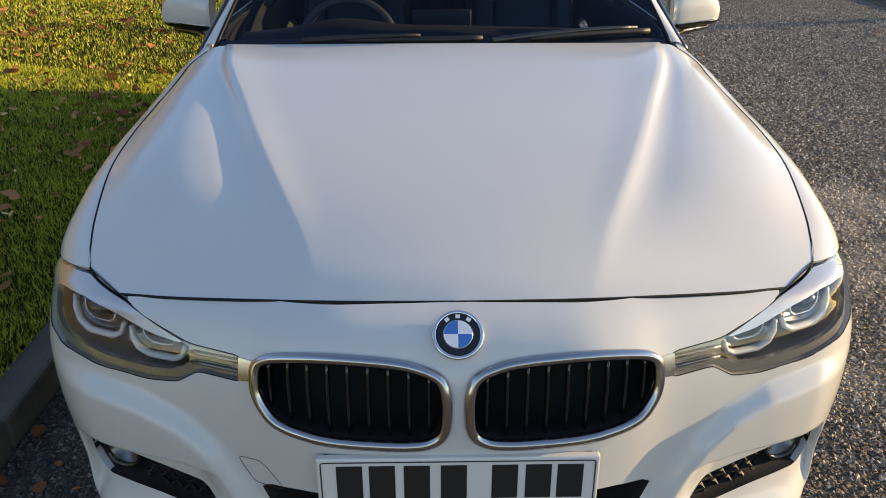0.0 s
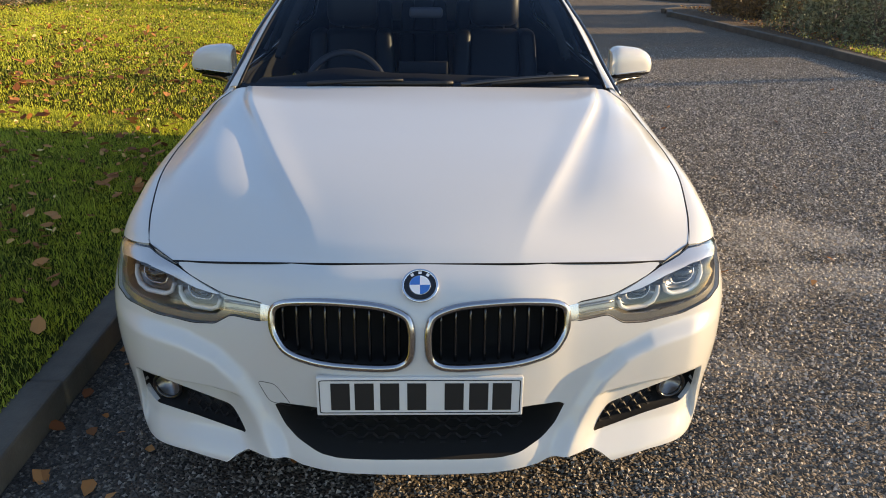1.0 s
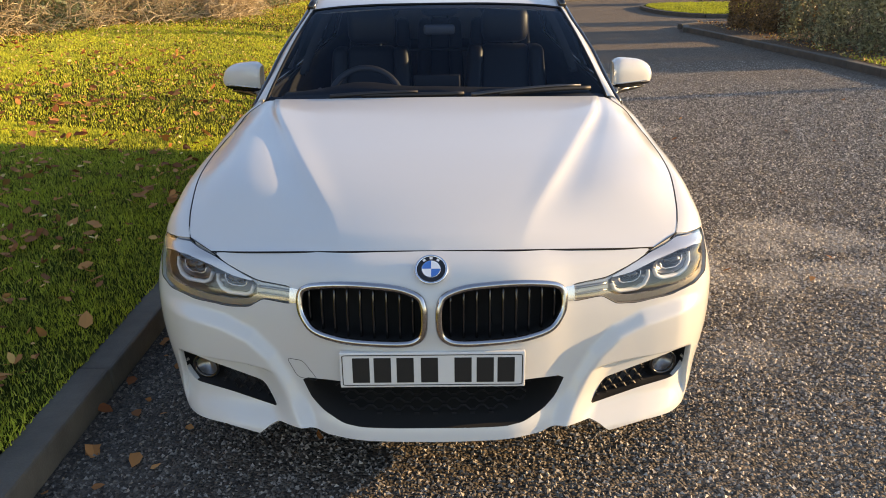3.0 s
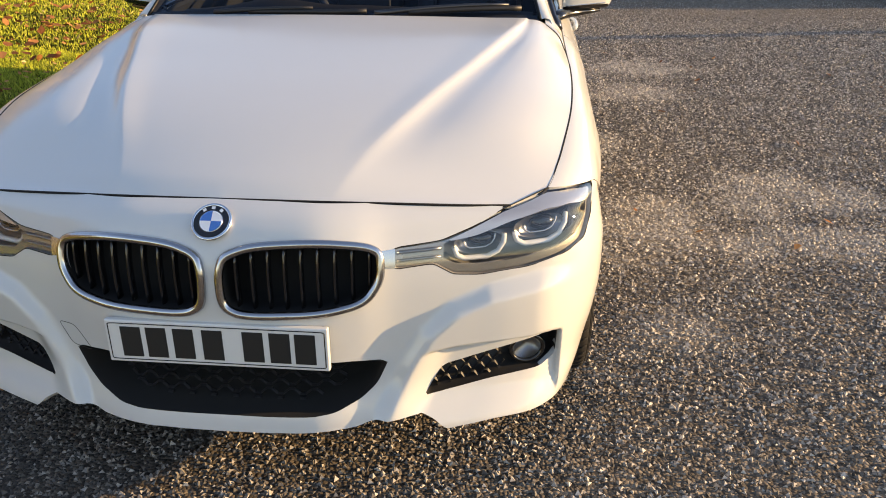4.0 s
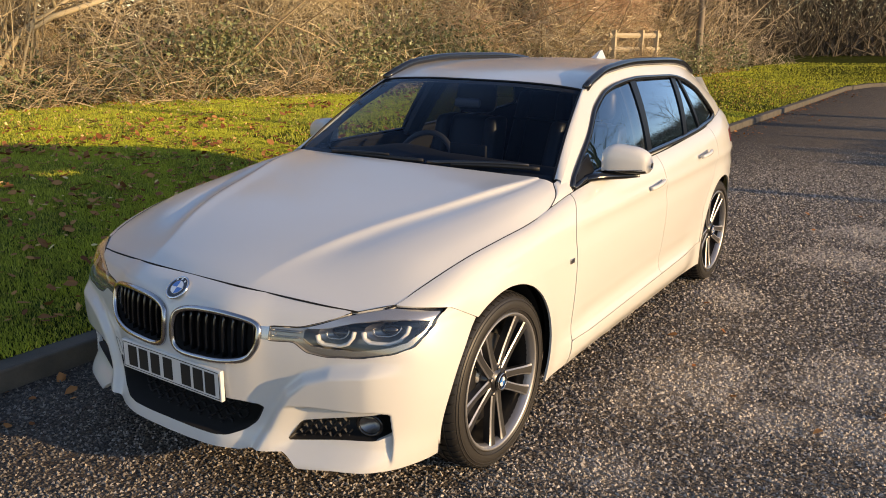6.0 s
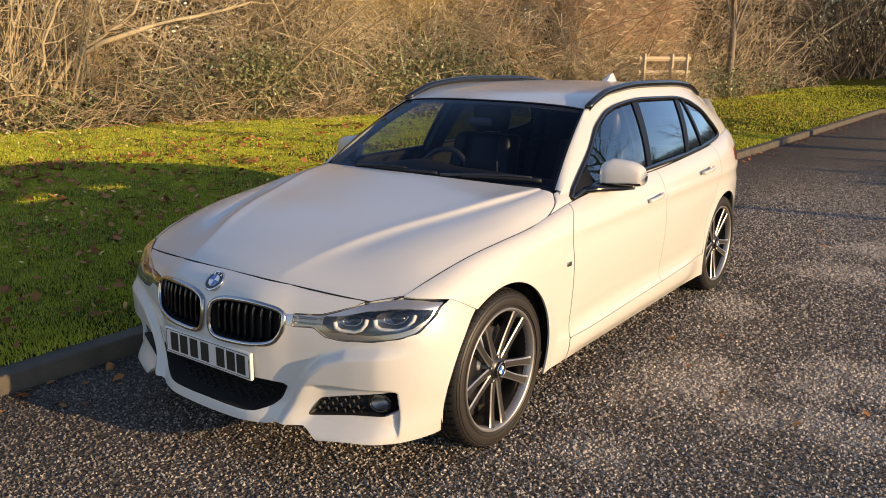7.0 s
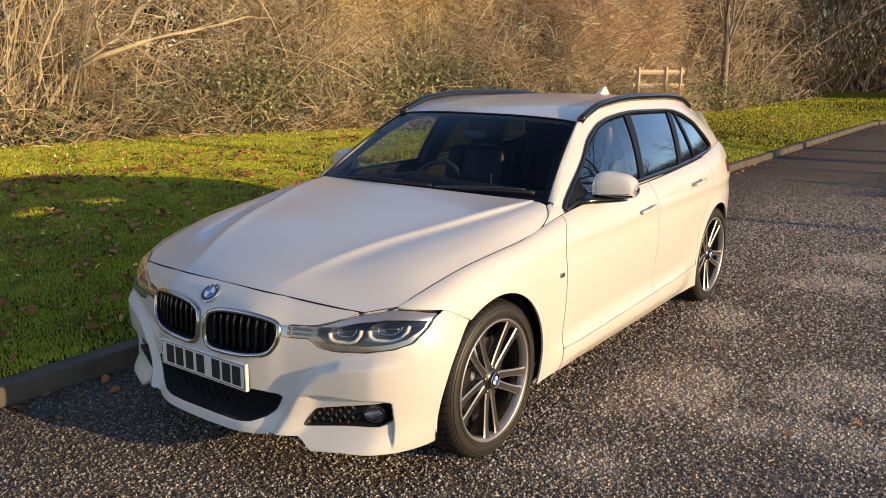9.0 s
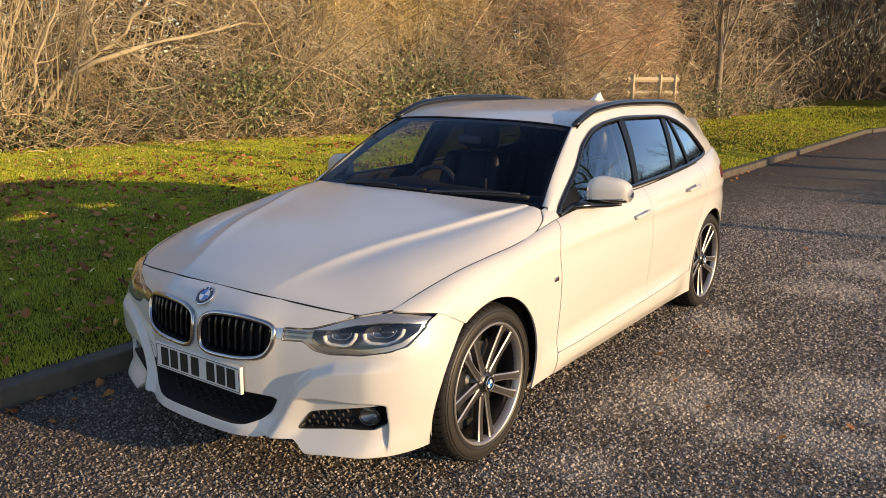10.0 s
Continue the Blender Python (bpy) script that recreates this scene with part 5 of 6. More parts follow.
pair("tail_lamp", sheet(flank_at, lin(3.83, 4.30, 40), lin(0.05, 0.98, 34), lambda p: inside(rounded([(3.865, 0.86), (3.88, 0.945), (4.30, 0.99), (4.30, 0.85)], 4, 0.2), p[..., 1], p[..., 2]), 0.01, flip=True, offset=0.003), RED, label="red tail lamp")

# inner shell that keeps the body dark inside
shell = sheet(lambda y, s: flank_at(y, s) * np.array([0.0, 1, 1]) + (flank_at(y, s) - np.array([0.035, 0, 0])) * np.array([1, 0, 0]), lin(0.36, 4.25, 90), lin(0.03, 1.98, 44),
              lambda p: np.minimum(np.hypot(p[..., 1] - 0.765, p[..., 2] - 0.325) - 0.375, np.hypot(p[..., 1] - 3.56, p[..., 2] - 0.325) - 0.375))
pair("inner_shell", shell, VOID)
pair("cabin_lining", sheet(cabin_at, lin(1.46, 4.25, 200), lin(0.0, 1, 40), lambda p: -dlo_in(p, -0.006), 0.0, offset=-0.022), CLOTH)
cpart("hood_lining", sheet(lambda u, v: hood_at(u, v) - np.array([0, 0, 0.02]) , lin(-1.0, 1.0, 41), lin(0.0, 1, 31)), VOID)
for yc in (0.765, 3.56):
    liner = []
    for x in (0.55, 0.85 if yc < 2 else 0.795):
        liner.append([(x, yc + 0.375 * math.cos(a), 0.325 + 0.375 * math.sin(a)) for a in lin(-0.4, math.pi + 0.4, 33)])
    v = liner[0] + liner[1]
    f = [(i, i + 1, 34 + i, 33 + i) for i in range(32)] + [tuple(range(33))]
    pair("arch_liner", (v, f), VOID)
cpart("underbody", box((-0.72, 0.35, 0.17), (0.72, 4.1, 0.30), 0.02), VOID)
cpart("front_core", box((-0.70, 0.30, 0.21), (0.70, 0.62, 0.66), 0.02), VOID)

# -- grilles --


def on_nose(x, z):
    """The bumper skin's y at (x, z)."""
    us = lin(0, 1, 400)
    p = nose_at(us, np.full(400, float(z)))
    return float(np.interp(abs(x), p[:, 0], p[:, 1]))


def nose_path(poly, lift=0.0):
    return np.array([(x, on_nose(x, z) - lift, z) for x, z in poly])


for side in (1, -1):
    grille = cpart("kidney_grille", tube(nose_path([(x * side, z) for x, z in KIDNEY], 0.004), 0.0105, 8, True, 1.0, (0, 1, 0)), DARKCHROME, label="chrome-framed grille with black bars")
    slim = KIDNEY.mean(0) + (KIDNEY - KIDNEY.mean(0)) * np.array([0.975, 0.955])
    inner = np.array([(x * side, on_nose(x, z) + 0.016, z) for x, z in slim])
    back = np.array([(x * side, on_nose(x, z) + 0.09, z) for x, z in slim])
    n = len(inner)
    v = [tuple(p) for p in np.concatenate([inner - np.array([0, 0.02, 0]), back])]
    f = [(i, (i + 1) % n, n + (i + 1) % n, n + i) for i in range(n)] + [tuple(range(n, 2 * n))]
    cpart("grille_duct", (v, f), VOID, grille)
    for x in lin(0.052, 0.345, 9):
        zs = [z for z in lin(0.48, 0.69, 60) if inside(KIDNEY, np.array(x), np.array(z)) > 0.004]
        path = []
        for t, z in zip(lin(0, 1, 7), lin(zs[0], zs[-1], 7)):
            path.append((x * side, on_nose(x, z) + 0.019 + 0.010 * (1 - t), z))
        cpart("grille_bar", tube(path, 0.0050, 8, flat=2.6, up=(0, 1, 0)), BLACK, grille)


for side in (1, -1):
    bridge = [(0.366, 0.604), (0.402, 0.601), (0.401, 0.642), (0.366, 0.640)]
    cpart("chrome_bridge", sheet(nose_at, lin(0.22 * side, 0.34 * side, 60), lin(0.59, 0.655, 30), lambda p: inside(bridge, np.abs(p[..., 0]), p[..., 2]), 0.006, offset=0.003, flip=side < 0), SATIN, label="chrome piece between grille and headlamp")


def mesh_grille(name, poly, step_x, step_z, depth, label, parent, material=PLASTIC):
    """A diamond lattice of thin bars behind an opening."""
    poly = np.asarray(poly)
    x0, z0 = poly.min(0)
    x1, z1 = poly.max(0)
    pieces = []
    row = 0
    for z in np.arange(z0, z1 + step_z, step_z):
        pts = []
        for i, x in enumerate(np.arange(x0, x1, step_x / 4)):
            zz = z + (step_z * 0.25 if (i // 2 + row) % 2 else -step_z * 0.25)
            if inside(poly, np.array(x), np.array(zz)) > -0.004:
                pts.append((x, on_nose(x, zz) + depth, zz))
            else:
                if len(pts) > 1:
                    pieces.append(tube(pts, 0.003, 4, flat=2.0, up=(0, 1, 0)))
                pts = []
        if len(pts) > 1:
            pieces.append(tube(pts, 0.003, 4, flat=2.0, up=(0, 1, 0)))
        row += 1
    return cpart(name, joined(pieces), material, parent, label, False)


slim = MOUTH.mean(0) + (MOUTH - MOUTH.mean(0)) * np.array([0.965, 0.93])
v = [(x, on_nose(x, z) - 0.001, z) for x, z in MOUTH] + [(x, on_nose(x, z) + 0.010, z) for x, z in slim] + [(x, on_nose(x, z) + 0.12, z) for x, z in slim]
n = len(MOUTH)
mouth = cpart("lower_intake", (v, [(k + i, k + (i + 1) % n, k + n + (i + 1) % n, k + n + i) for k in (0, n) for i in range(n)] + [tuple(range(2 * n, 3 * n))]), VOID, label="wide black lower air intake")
mesh_grille("intake_mesh", MOUTH * np.array([0.80, 1]), 0.055, 0.021, 0.07, "black honeycomb mesh", mouth)
for side in (1, -1):
    poly = INLET * np.array([side, 1])
    v = [(x, on_nose(x, z) + 0.0, z) for x, z in poly] + [(x * 0.98, on_nose(x, z) + 0.07, z) for x, z in poly]
    n = len(poly)
    duct = cpart("side_intake", (v, [(i, (i + 1) % n, n + (i + 1) % n, n + i) for i in range(n)] + [tuple(range(n, 2 * n))]), PLASTIC, label="black side intake with mesh")
    inner = np.array([p for p in rounded([(0.47, 0.262), (0.505, 0.333), (0.63, 0.362), (0.655, 0.288)], 3, 0.1)]) * np.array([side, 1])
    mesh_grille("intake_mesh", inner, 0.032, 0.020, 0.03, "black honeycomb mesh", duct)
    c = np.array([0.705 * side, on_nose(0.70, 0.333) + 0.030, 0.333])
    ring = [c + np.array([0.040 * math.cos(a), 0.012 * math.cos(a) * side, 0.036 * math.sin(a)]) for a in lin(0, 2 * math.pi, 33)[:-1]]
    fog = cpart("fog_lamp", tube(ring, 0.006, 8, True, up=(0, 1, 0)), BLACK, label="round fog lamp with dark ring")
    bowl = [c + np.array([0.04 * r * math.cos(a), 0.03 * (1 - r * r) + 0.012 * r * math.cos(a) * side, 0.037 * r * math.sin(a)]) for r in (1, 0.8, 0.55, 0.25, 0.02) for a in lin(0, 2 * math.pi, 25)[:-1]]
    f = [(r * 24 + i, r * 24 + (i + 1) % 24, (r + 1) * 24 + (i + 1) % 24, (r + 1) * 24 + i) for r in range(4) for i in range(24)]
    cpart("reflector", (bowl, f), DULL, fog)
    front = [c + np.array([0.042 * r * math.cos(a), -0.008 * (1 - r * r) + 0.012 * r * math.cos(a) * side, 0.038 * r * math.sin(a)]) for r in (1, 0.7, 0.4, 0.02) for a in lin(0, 2 * math.pi, 25)[:-1]]
    f = [(r * 24 + i, r * 24 + (i + 1) % 24, (r + 1) * 24 + (i + 1) % 24, (r + 1) * 24 + i) for r in range(3) for i in range(24)]
    cpart("lens", (front, f), LENS, fog).visible_shadow = False

# -- head lamps --


def lamp_ring(cx, cz, w, h, depth, side):
    """An angular open ring, flat on top, as a path on the nose."""
    pts = [(-1.0, -0.05), (-0.86, -0.72), (-0.58, -1.0), (0.34, -1.0), (0.76, -0.66), (0.98, 0.0), (1.0, 0.85)]
    out = []
    for a, b in zip(pts[:-1], pts[1:]):
        for t in lin(0, 1, 5)[:-1]:
            x, z = cx + w * (a[0] + (b[0] - a[0]) * t), cz + h * (a[1] + (b[1] - a[1]) * t)
            out.append((x * side, on_nose(x, z) + depth, z))
    return out


for side in (1, -1):
    poly = LAMP * np.array([side, 1])
    n = len(poly)
    v = [(x, on_nose(x, min(z, 0.742)) + 0.002, z) for x, z in poly] + [(x * 0.985, on_nose(x, min(z, 0.742)) + 0.12, z - 0.004) for x, z in poly]
    lamp = cpart("headlamp", (v, [(i, (i + 1) % n, n + (i + 1) % n, n + i) for i in range(n)]), AMBER, label="swept headlamp with twin angular light rings")
    cpart("housing", sheet(nose_at, lin(0.2 * side, 0.86 * side, 70), lin(0.53, 0.735, 24), lambda p: inside(LAMP, np.abs(p[..., 0]), p[..., 2]) + 0.012, offset=-0.10, flip=side < 0), LAMPBOWL, lamp, "silvery lamp bowl")
    lens = cpart("lens", sheet(nose_at, lin(0.2 * side, 0.86 * side, 90), lin(0.53, 0.735, 34), lambda p: inside(LAMP, np.abs(p[..., 0]), p[..., 2]) - 0.003, offset=0.001, flip=side < 0), LENS, lamp)
    lens.visible_shadow = False
    cpart("rim_strip", sheet(nose_at, lin(0.2 * side, 0.86 * side, 150), lin(0.53, 0.735, 60), lambda p: np.minimum(inside(LAMP, np.abs(p[..., 0]), p[..., 2]) - 0.003, 0.007 + 0.014 * (1 - smoothstep(0.615, 0.655, p[..., 2])) - inside(LAMP, np.abs(p[..., 0]), p[..., 2])), 0.012, offset=-0.010, flip=side < 0), LAMPBAND, lamp, "grey lower light band")
    brow = rounded([(0.505, 0.645), (0.57, 0.668), (0.64, 0.698), (0.738, 0.718), (0.80, 0.711), (0.849, 0.697), (0.848, 0.676), (0.80, 0.691), (0.74, 0.693), (0.66, 0.677), (0.58, 0.654)], 3, 0.15)
    cpart("brow", sheet(nose_at, lin(0.3 * side, 0.86 * side, 100), lin(0.6, 0.735, 40), lambda p: inside(brow, np.abs(p[..., 0]), p[..., 2]), 0.01, offset=-0.006, flip=side < 0), LAMPBROW, lamp, "bright white upper light strip")
    for cx, cz, w, h, deep in ((0.583, 0.616, 0.058, 0.030, 0.054), (0.724, 0.634, 0.062, 0.032, 0.066)):
        path = np.array(lamp_ring(cx, cz, w, h, deep, side))
        cpart("light_ring", tube(path, 0.0062, 6, flat=1.6, up=(0, 1, 0)), RINGWHITE, lamp, "translucent white light ring")
        path = np.array(lamp_ring(cx, cz + 0.008, w * 0.62, h * 0.62, deep + 0.008, side))
        cpart("inner_ring", tube(path, 0.0028, 6, up=(0, 1, 0)), SATIN, lamp, "thin bright inner ring")
        dish = [(cx * side + w * 1.0 * r * math.cos(a), on_nose(cx + w * r * math.cos(a) * side, cz) + deep + 0.004 + 0.030 * (1 - r * r), cz + 0.002 + h * 0.95 * r * math.sin(a)) for r in (1, 0.8, 0.55, 0.3, 0.02) for a in lin(0, 2 * math.pi, 29)[:-1]]
        f = [(r * 28 + i, r * 28 + (i + 1) % 28, (r + 1) * 28 + (i + 1) % 28, (r + 1) * 28 + i) for r in range(4) for i in range(28)]
        cpart("reflector", (dish, f), DULL, lamp, "dull lamp reflector")
        c = np.array([cx * side, on_nose(cx, cz) + deep + 0.031, cz + 0.006])
        ball = [c + np.array([0.034 * math.sin(t) * math.cos(a), -0.026 * math.cos(t), 0.022 * math.sin(t) * math.sin(a)]) for t in lin(0.05, 1.5, 7) for a in lin(0, 2 * math.pi, 21)[:-1]]
        f = [(r * 20 + i, r * 20 + (i + 1) % 20, (r + 1) * 20 + (i + 1) % 20, (r + 1) * 20 + i) for r in range(6) for i in range(20)]
        cpart("projector", (ball, f), BLACK, lamp, "dark projector lens")
    for z, r in ((0.612, 0.0035), (0.630, 0.0045)):
        path = [(x * side, on_nose(x, z) + 0.008, z + 0.02 * (x - 0.4)) for x in lin(0.405, 0.50, 6)]
        cpart("trim_bar", tube(path, r, 6, up=(0, 1, 0)), DULL, lamp, "silver bar towards the grille")
    leg = [(0.404, 0.602), (0.404, 0.641), (0.51, 0.648), (0.51, 0.592), (0.487, 0.606)]
    cpart("inner_panel", sheet(nose_at, lin(0.2 * side, 0.5 * side, 80), lin(0.58, 0.66, 40), lambda p: inside(leg, np.abs(p[..., 0]), p[..., 2]), offset=-0.014, flip=side < 0), LAMPBOWL, lamp, "grey panel beside the grille")
    edge = np.array([(x, on_nose(x, min(z, 0.742)) + 0.0005, z) for x, z in poly])
    cpart("gasket", tube(edge, 0.0012, 6, True, up=(0, 1, 0)), VOID, lamp, "thin black gasket round the lamp")

# -- badge, plate, tow cover --
bz = 0.702
c = np.array([0, on_nose(0, bz), bz])
ny = np.array([0, on_nose(0, bz + 0.02) - on_nose(0, bz - 0.02), 0.04])
ny /= np.linalg.norm(ny)
out = np.array([0, -ny[2], ny[1]])


def disc_on(r, h, n=40):
    return [c + out * h + np.array([1, 0, 0]) * r * math.cos(a) + ny * r * math.sin(a) for a in lin(0, 2 * math.pi, n + 1)[:-1]]


badge = cpart("badge", (disc_on(0.041, 0.001) + disc_on(0.041, 0.006) + disc_on(0.039, 0.008), [(i, (i + 1) % 40, 40 + (i + 1) % 40, 40 + i) for i in range(40)] + [(40 + i, 40 + (i + 1) % 40, 80 + (i + 1) % 40, 80 + i) for i in range(40)] + [tuple(range(80, 120))]), BLACK, label="round black badge with blue and white quarters", smooth=False)
cpart("rim", tube(disc_on(0.0425, 0.005), 0.0042, 6, True, up=tuple(out)), CHROME, badge)
cpart("rim", tube(disc_on(0.0255, 0.008), 0.0012, 6, True, up=tuple(out)), CHROME, badge)
for k in range(4):
    arc = [c + out * 0.0095 + np.array([1, 0, 0]) * 0.025 * math.cos(a) + ny * 0.025 * math.sin(a) for a in lin(k * math.pi / 2, (k + 1) * math.pi / 2, 10)]
    cpart("quarter", ([c + out * 0.0095] + arc, [(0, i, i + 1) for i in range(1, 10)]), BLUE if k % 2 else WHITE, badge, smooth=False)
for a in (-0.62, 0.0, 0.62):
    q = c + out * 0.0092 + np.array([1, 0, 0]) * 0.033 * math.sin(a) + ny * 0.033 * math.cos(a)
    r1, r2 = np.array([math.cos(a), 0, 0]) - ny * math.sin(a), np.array([math.sin(a), 0, 0]) + ny * math.cos(a)
    cpart("mark", ([q - r1 * 0.004 - r2 * 0.0035, q + r1 * 0.004 - r2 * 0.0035, q + r1 * 0.004 + r2 * 0.0035, q - r1 * 0.004 + r2 * 0.0035], [(0, 1, 2, 3)]), WHITE, badge, smooth=False)

plate = cpart("number_plate", box((-0.26, -0.004, 0.373), (0.26, 0.012, 0.482), 0.003), PLATE, label="white number plate with dark bars", smooth=False)
border = [(-0.252, 0.381), (0.252, 0.381), (0.252, 0.474), (-0.252, 0.474)]
cpart("border", tube([(x, -0.0045, z) for x, z in rounded(border, 4, 0.03)], 0.0014, 4, True, up=(0, 1, 0)), BLACK, plate)
for x in (-0.188, -0.128, -0.064, 0.004, 0.098, 0.160, 0.2185):
    x -= 0.012
    cpart("bar", box((x - 0.024, -0.0055, 0.389), (x + 0.024, -0.0035, 0.466), 0.0008), BARS, plate, smooth=False)
cpart("plate_holder", box((-0.25, 0.004, 0.378), (0.25, 0.04, 0.478), 0.004), BLACK, smooth=False)
tow = rounded([(-0.425, 0.425), (-0.375, 0.425), (-0.330, 0.367), (-0.395, 0.367)], 5, 0.22)
cpart("tow_cover", tube(nose_path(tow, 0.0000), 0.0009, 4, True, up=(0, 1, 0)), PLASTIC, label="tow eye cover joint")

# -- wheels --


def wheel(x_face, y, side, group):
    """A wheel with its outer face at x_face: low tyre, five pairs of machined spokes, disc behind."""
    w = new("wheel")
    w.location = (x_face, y, 0.326)
    bpy.context.view_layer.update()
    under(w, car)
    w.matrix_parent_inverse = car.matrix_basis.inverted()
    tagged(w, "grey and silver alloy wheel with low-profile tyre")

    def put(name, v, f, mat, label="", smooth=True):
        # built with x outwards from the wheel's face, then turned to its flank
        if side < 0:
            v, f = [(-p[0], p[1], p[2]) for p in v], [t[::-1] for t in f]
        ob = new(name, mesh_of(name, v, f, mat, smooth))
        ob.parent = w
        return tagged(ob, label)

    def lathe(profile, n=64):
        v = [(x, r * math.cos(a), r * math.sin(a)) for x, r in profile for a in lin(0, 2 * math.pi, n + 1)[:-1]]
        f = [(k * n + i, k * n + (i + 1) % n, (k + 1) * n + (i + 1) % n, (k + 1) * n + i) for k in range(len(profile) - 1) for i in range(n)]
        return v, f

    v, f = lathe([(-0.20, 0.252), (-0.215, 0.277), (-0.215, 0.31), (-0.195, 0.3245), (-0.16, 0.3275), (-0.06, 0.3275), (-0.030, 0.3245), (-0.012, 0.315), (-0.003, 0.293), (-0.003, 0.272), (-0.010, 0.2590), (-0.02, 0.253)], 96)
    put("tyre", v, f, RUBBER, "black low-profile tyre")
    for r, x in ((0.3125, -0.0105), (0.302, -0.0062), (0.270, -0.0022)):
        v, f = tube([(x, r * math.cos(a), r * math.sin(a)) for a in lin(0, 2 * math.pi, 97)[:-1]], 0.0022, 5, True, up=(1, 0, 0))
        put("sidewall_rib", v, f, RUBBER)
    pieces = []
    for gx in (-0.165, -0.128, -0.092, -0.055):
        ring = [(gx, 0.3282 * math.cos(a), 0.3282 * math.sin(a)) for a in lin(0, 2 * math.pi, 97)[:-1]]
        pieces.append(tube(ring, 0.0035, 4, True, up=(1, 0, 0)))
    v, f = joined(pieces)
    tagged(put("tread_groove", v, f, VOID), kind="stuff")
    pieces = []
    for a in lin(0, 2 * math.pi, 61)[:-1]:
        pieces.append(tube([(-0.014, 0.3185 * math.cos(a), 0.3185 * math.sin(a)), (-0.030, 0.3255 * math.cos(a + 0.012), 0.3255 * math.sin(a + 0.012)), (-0.088, 0.3282 * math.cos(a + 0.05), 0.3282 * math.sin(a + 0.05))], 0.0030, 4, up=(0, 0, 1)))
    v, f = joined(pieces)
    tagged(put("tread_sipe", v, f, VOID), kind="stuff")
    v, f = lathe([(-0.014, 0.2580), (-0.006, 0.2565), (-0.004, 0.2520), (-0.010, 0.2455), (-0.03, 0.238), (-0.10, 0.234), (-0.19, 0.238), (-0.20, 0.252)], 80)
    rim = put("rim", v, f, ALLOY, "silver machined rim edge")
    v, f = lathe([(-0.024, 0.2405), (-0.05, 0.2355), (-0.11, 0.231), (-0.17, 0.234)], 64)
    put("barrel", v, f, GUNMETAL)
    for k in range(5):
        base = 2 * math.pi * k / 5 + 0.924
        for s in (-1, 1):
            v, f = [], []
            steps = lin(0, 1, 9)
            for t in steps:
                r = 0.040 + (0.247 - 0.040) * t
                side_step = s * (0.0135 + 0.030 * t ** 0.85)
                half = 0.0185 - 0.0030 * math.sin(math.pi * t) + 0.006 * t ** 8
                xo = -0.030 + 0.019 * t ** 2
                cy, cz = r * math.cos(base) - side_step * math.sin(base), r * math.sin(base) + side_step * math.cos(base)
                ty, tz = -math.sin(base), math.cos(base)
                v += [(xo - 0.002, cy - ty * half * 0.66, cz - tz * half * 0.66), (xo - 0.002, cy + ty * half * 0.66, cz + tz * half * 0.66), (xo - 0.006, cy + ty * half, cz + tz * half), (xo - 0.036, cy + ty * half * 0.7, cz + tz * half * 0.7), (xo - 0.036, cy - ty * half * 0.7, cz - tz * half * 0.7), (xo - 0.006, cy - ty * half, cz - tz * half)]
            for i in range(len(steps) - 1):
                for j in range(6):
                    e = (j + 1) % 6
                    f.append((i * 6 + j, i * 6 + e, i * 6 + 6 + e, i * 6 + 6 + j))
            spoke = put("spoke", v, f, SPOKE, "grey spoke with bright machined edges", False)
            spoke.data.materials.append(ALLOY)
            for i, poly in enumerate(spoke.data.polygons):
                if i % 6 in (1, 5):
                    poly.material_index = 1
    v, f = lathe([(-0.07, 0.070), (-0.045, 0.062), (-0.034, 0.050), (-0.028, 0.040), (-0.022, 0.034), (-0.0195, 0.001)], 40)
    put("hub", v, f, GUNMETAL, "grey hub")
    v, f = lathe([(-0.020, 0.0335), (-0.013, 0.0335), (-0.011, 0.031), (-0.0105, 0.001)], 32)
    put("centre_cap", v, f, BLACK, "round black centre cap")
    v, f = tube([(-0.0105, 0.030 * math.cos(a), 0.030 * math.sin(a)) for a in lin(0, 2 * math.pi, 33)[:-1]], 0.0022, 6, True, up=(1, 0, 0))
    put("cap_rim", v, f, CHROME)
    for k in range(4):
        arc = [(-0.0098, 0.018 * math.cos(a), 0.018 * math.sin(a)) for a in lin(k * math.pi / 2, (k + 1) * math.pi / 2, 7)]
        put("quarter", [(-0.0098, 0, 0)] + arc, [(0, i, i + 1) for i in range(1, 7)], BLUE if k % 2 else WHITE, "", False)
    for k in range(5):
        a = 2 * math.pi * k / 5 + 0.924 + math.pi / 5
        v, f = lathe([(-0.045, 0.009), (-0.024, 0.009), (-0.022, 0.006), (-0.022, 0.0005)], 6)
        put("wheel_bolt", [(p[0], p[1] + 0.052 * math.cos(a), p[2] + 0.052 * math.sin(a)) for p in v], f, DISC, "", False)
    v, f = lathe([(-0.105, 0.165), (-0.085, 0.165), (-0.083, 0.163), (-0.083, 0.085), (-0.07, 0.08), (-0.07, 0.0)], 56)
    put("brake_disc", v, f, DISC, "steel brake disc")
    v, f = box((-0.125, -0.178, -0.09), (-0.06, -0.095, 0.09), 0.015)
    put("brake_caliper", v, f, GUNMETAL, "dark brake caliper")
    v, f = lathe([(-0.14, 0.232), (-0.14, 0.0)], 40)
    put("backplate", v, f, VOID)
    v, f = tube([(-0.010, 0.240 * math.cos(2.2), 0.240 * math.sin(2.2)), (-0.03, 0.232 * math.cos(2.2), 0.232 * math.sin(2.2))], 0.004, 6, up=(0, 0, 1))
    put("valve", v, f, RUBBER)
    return w


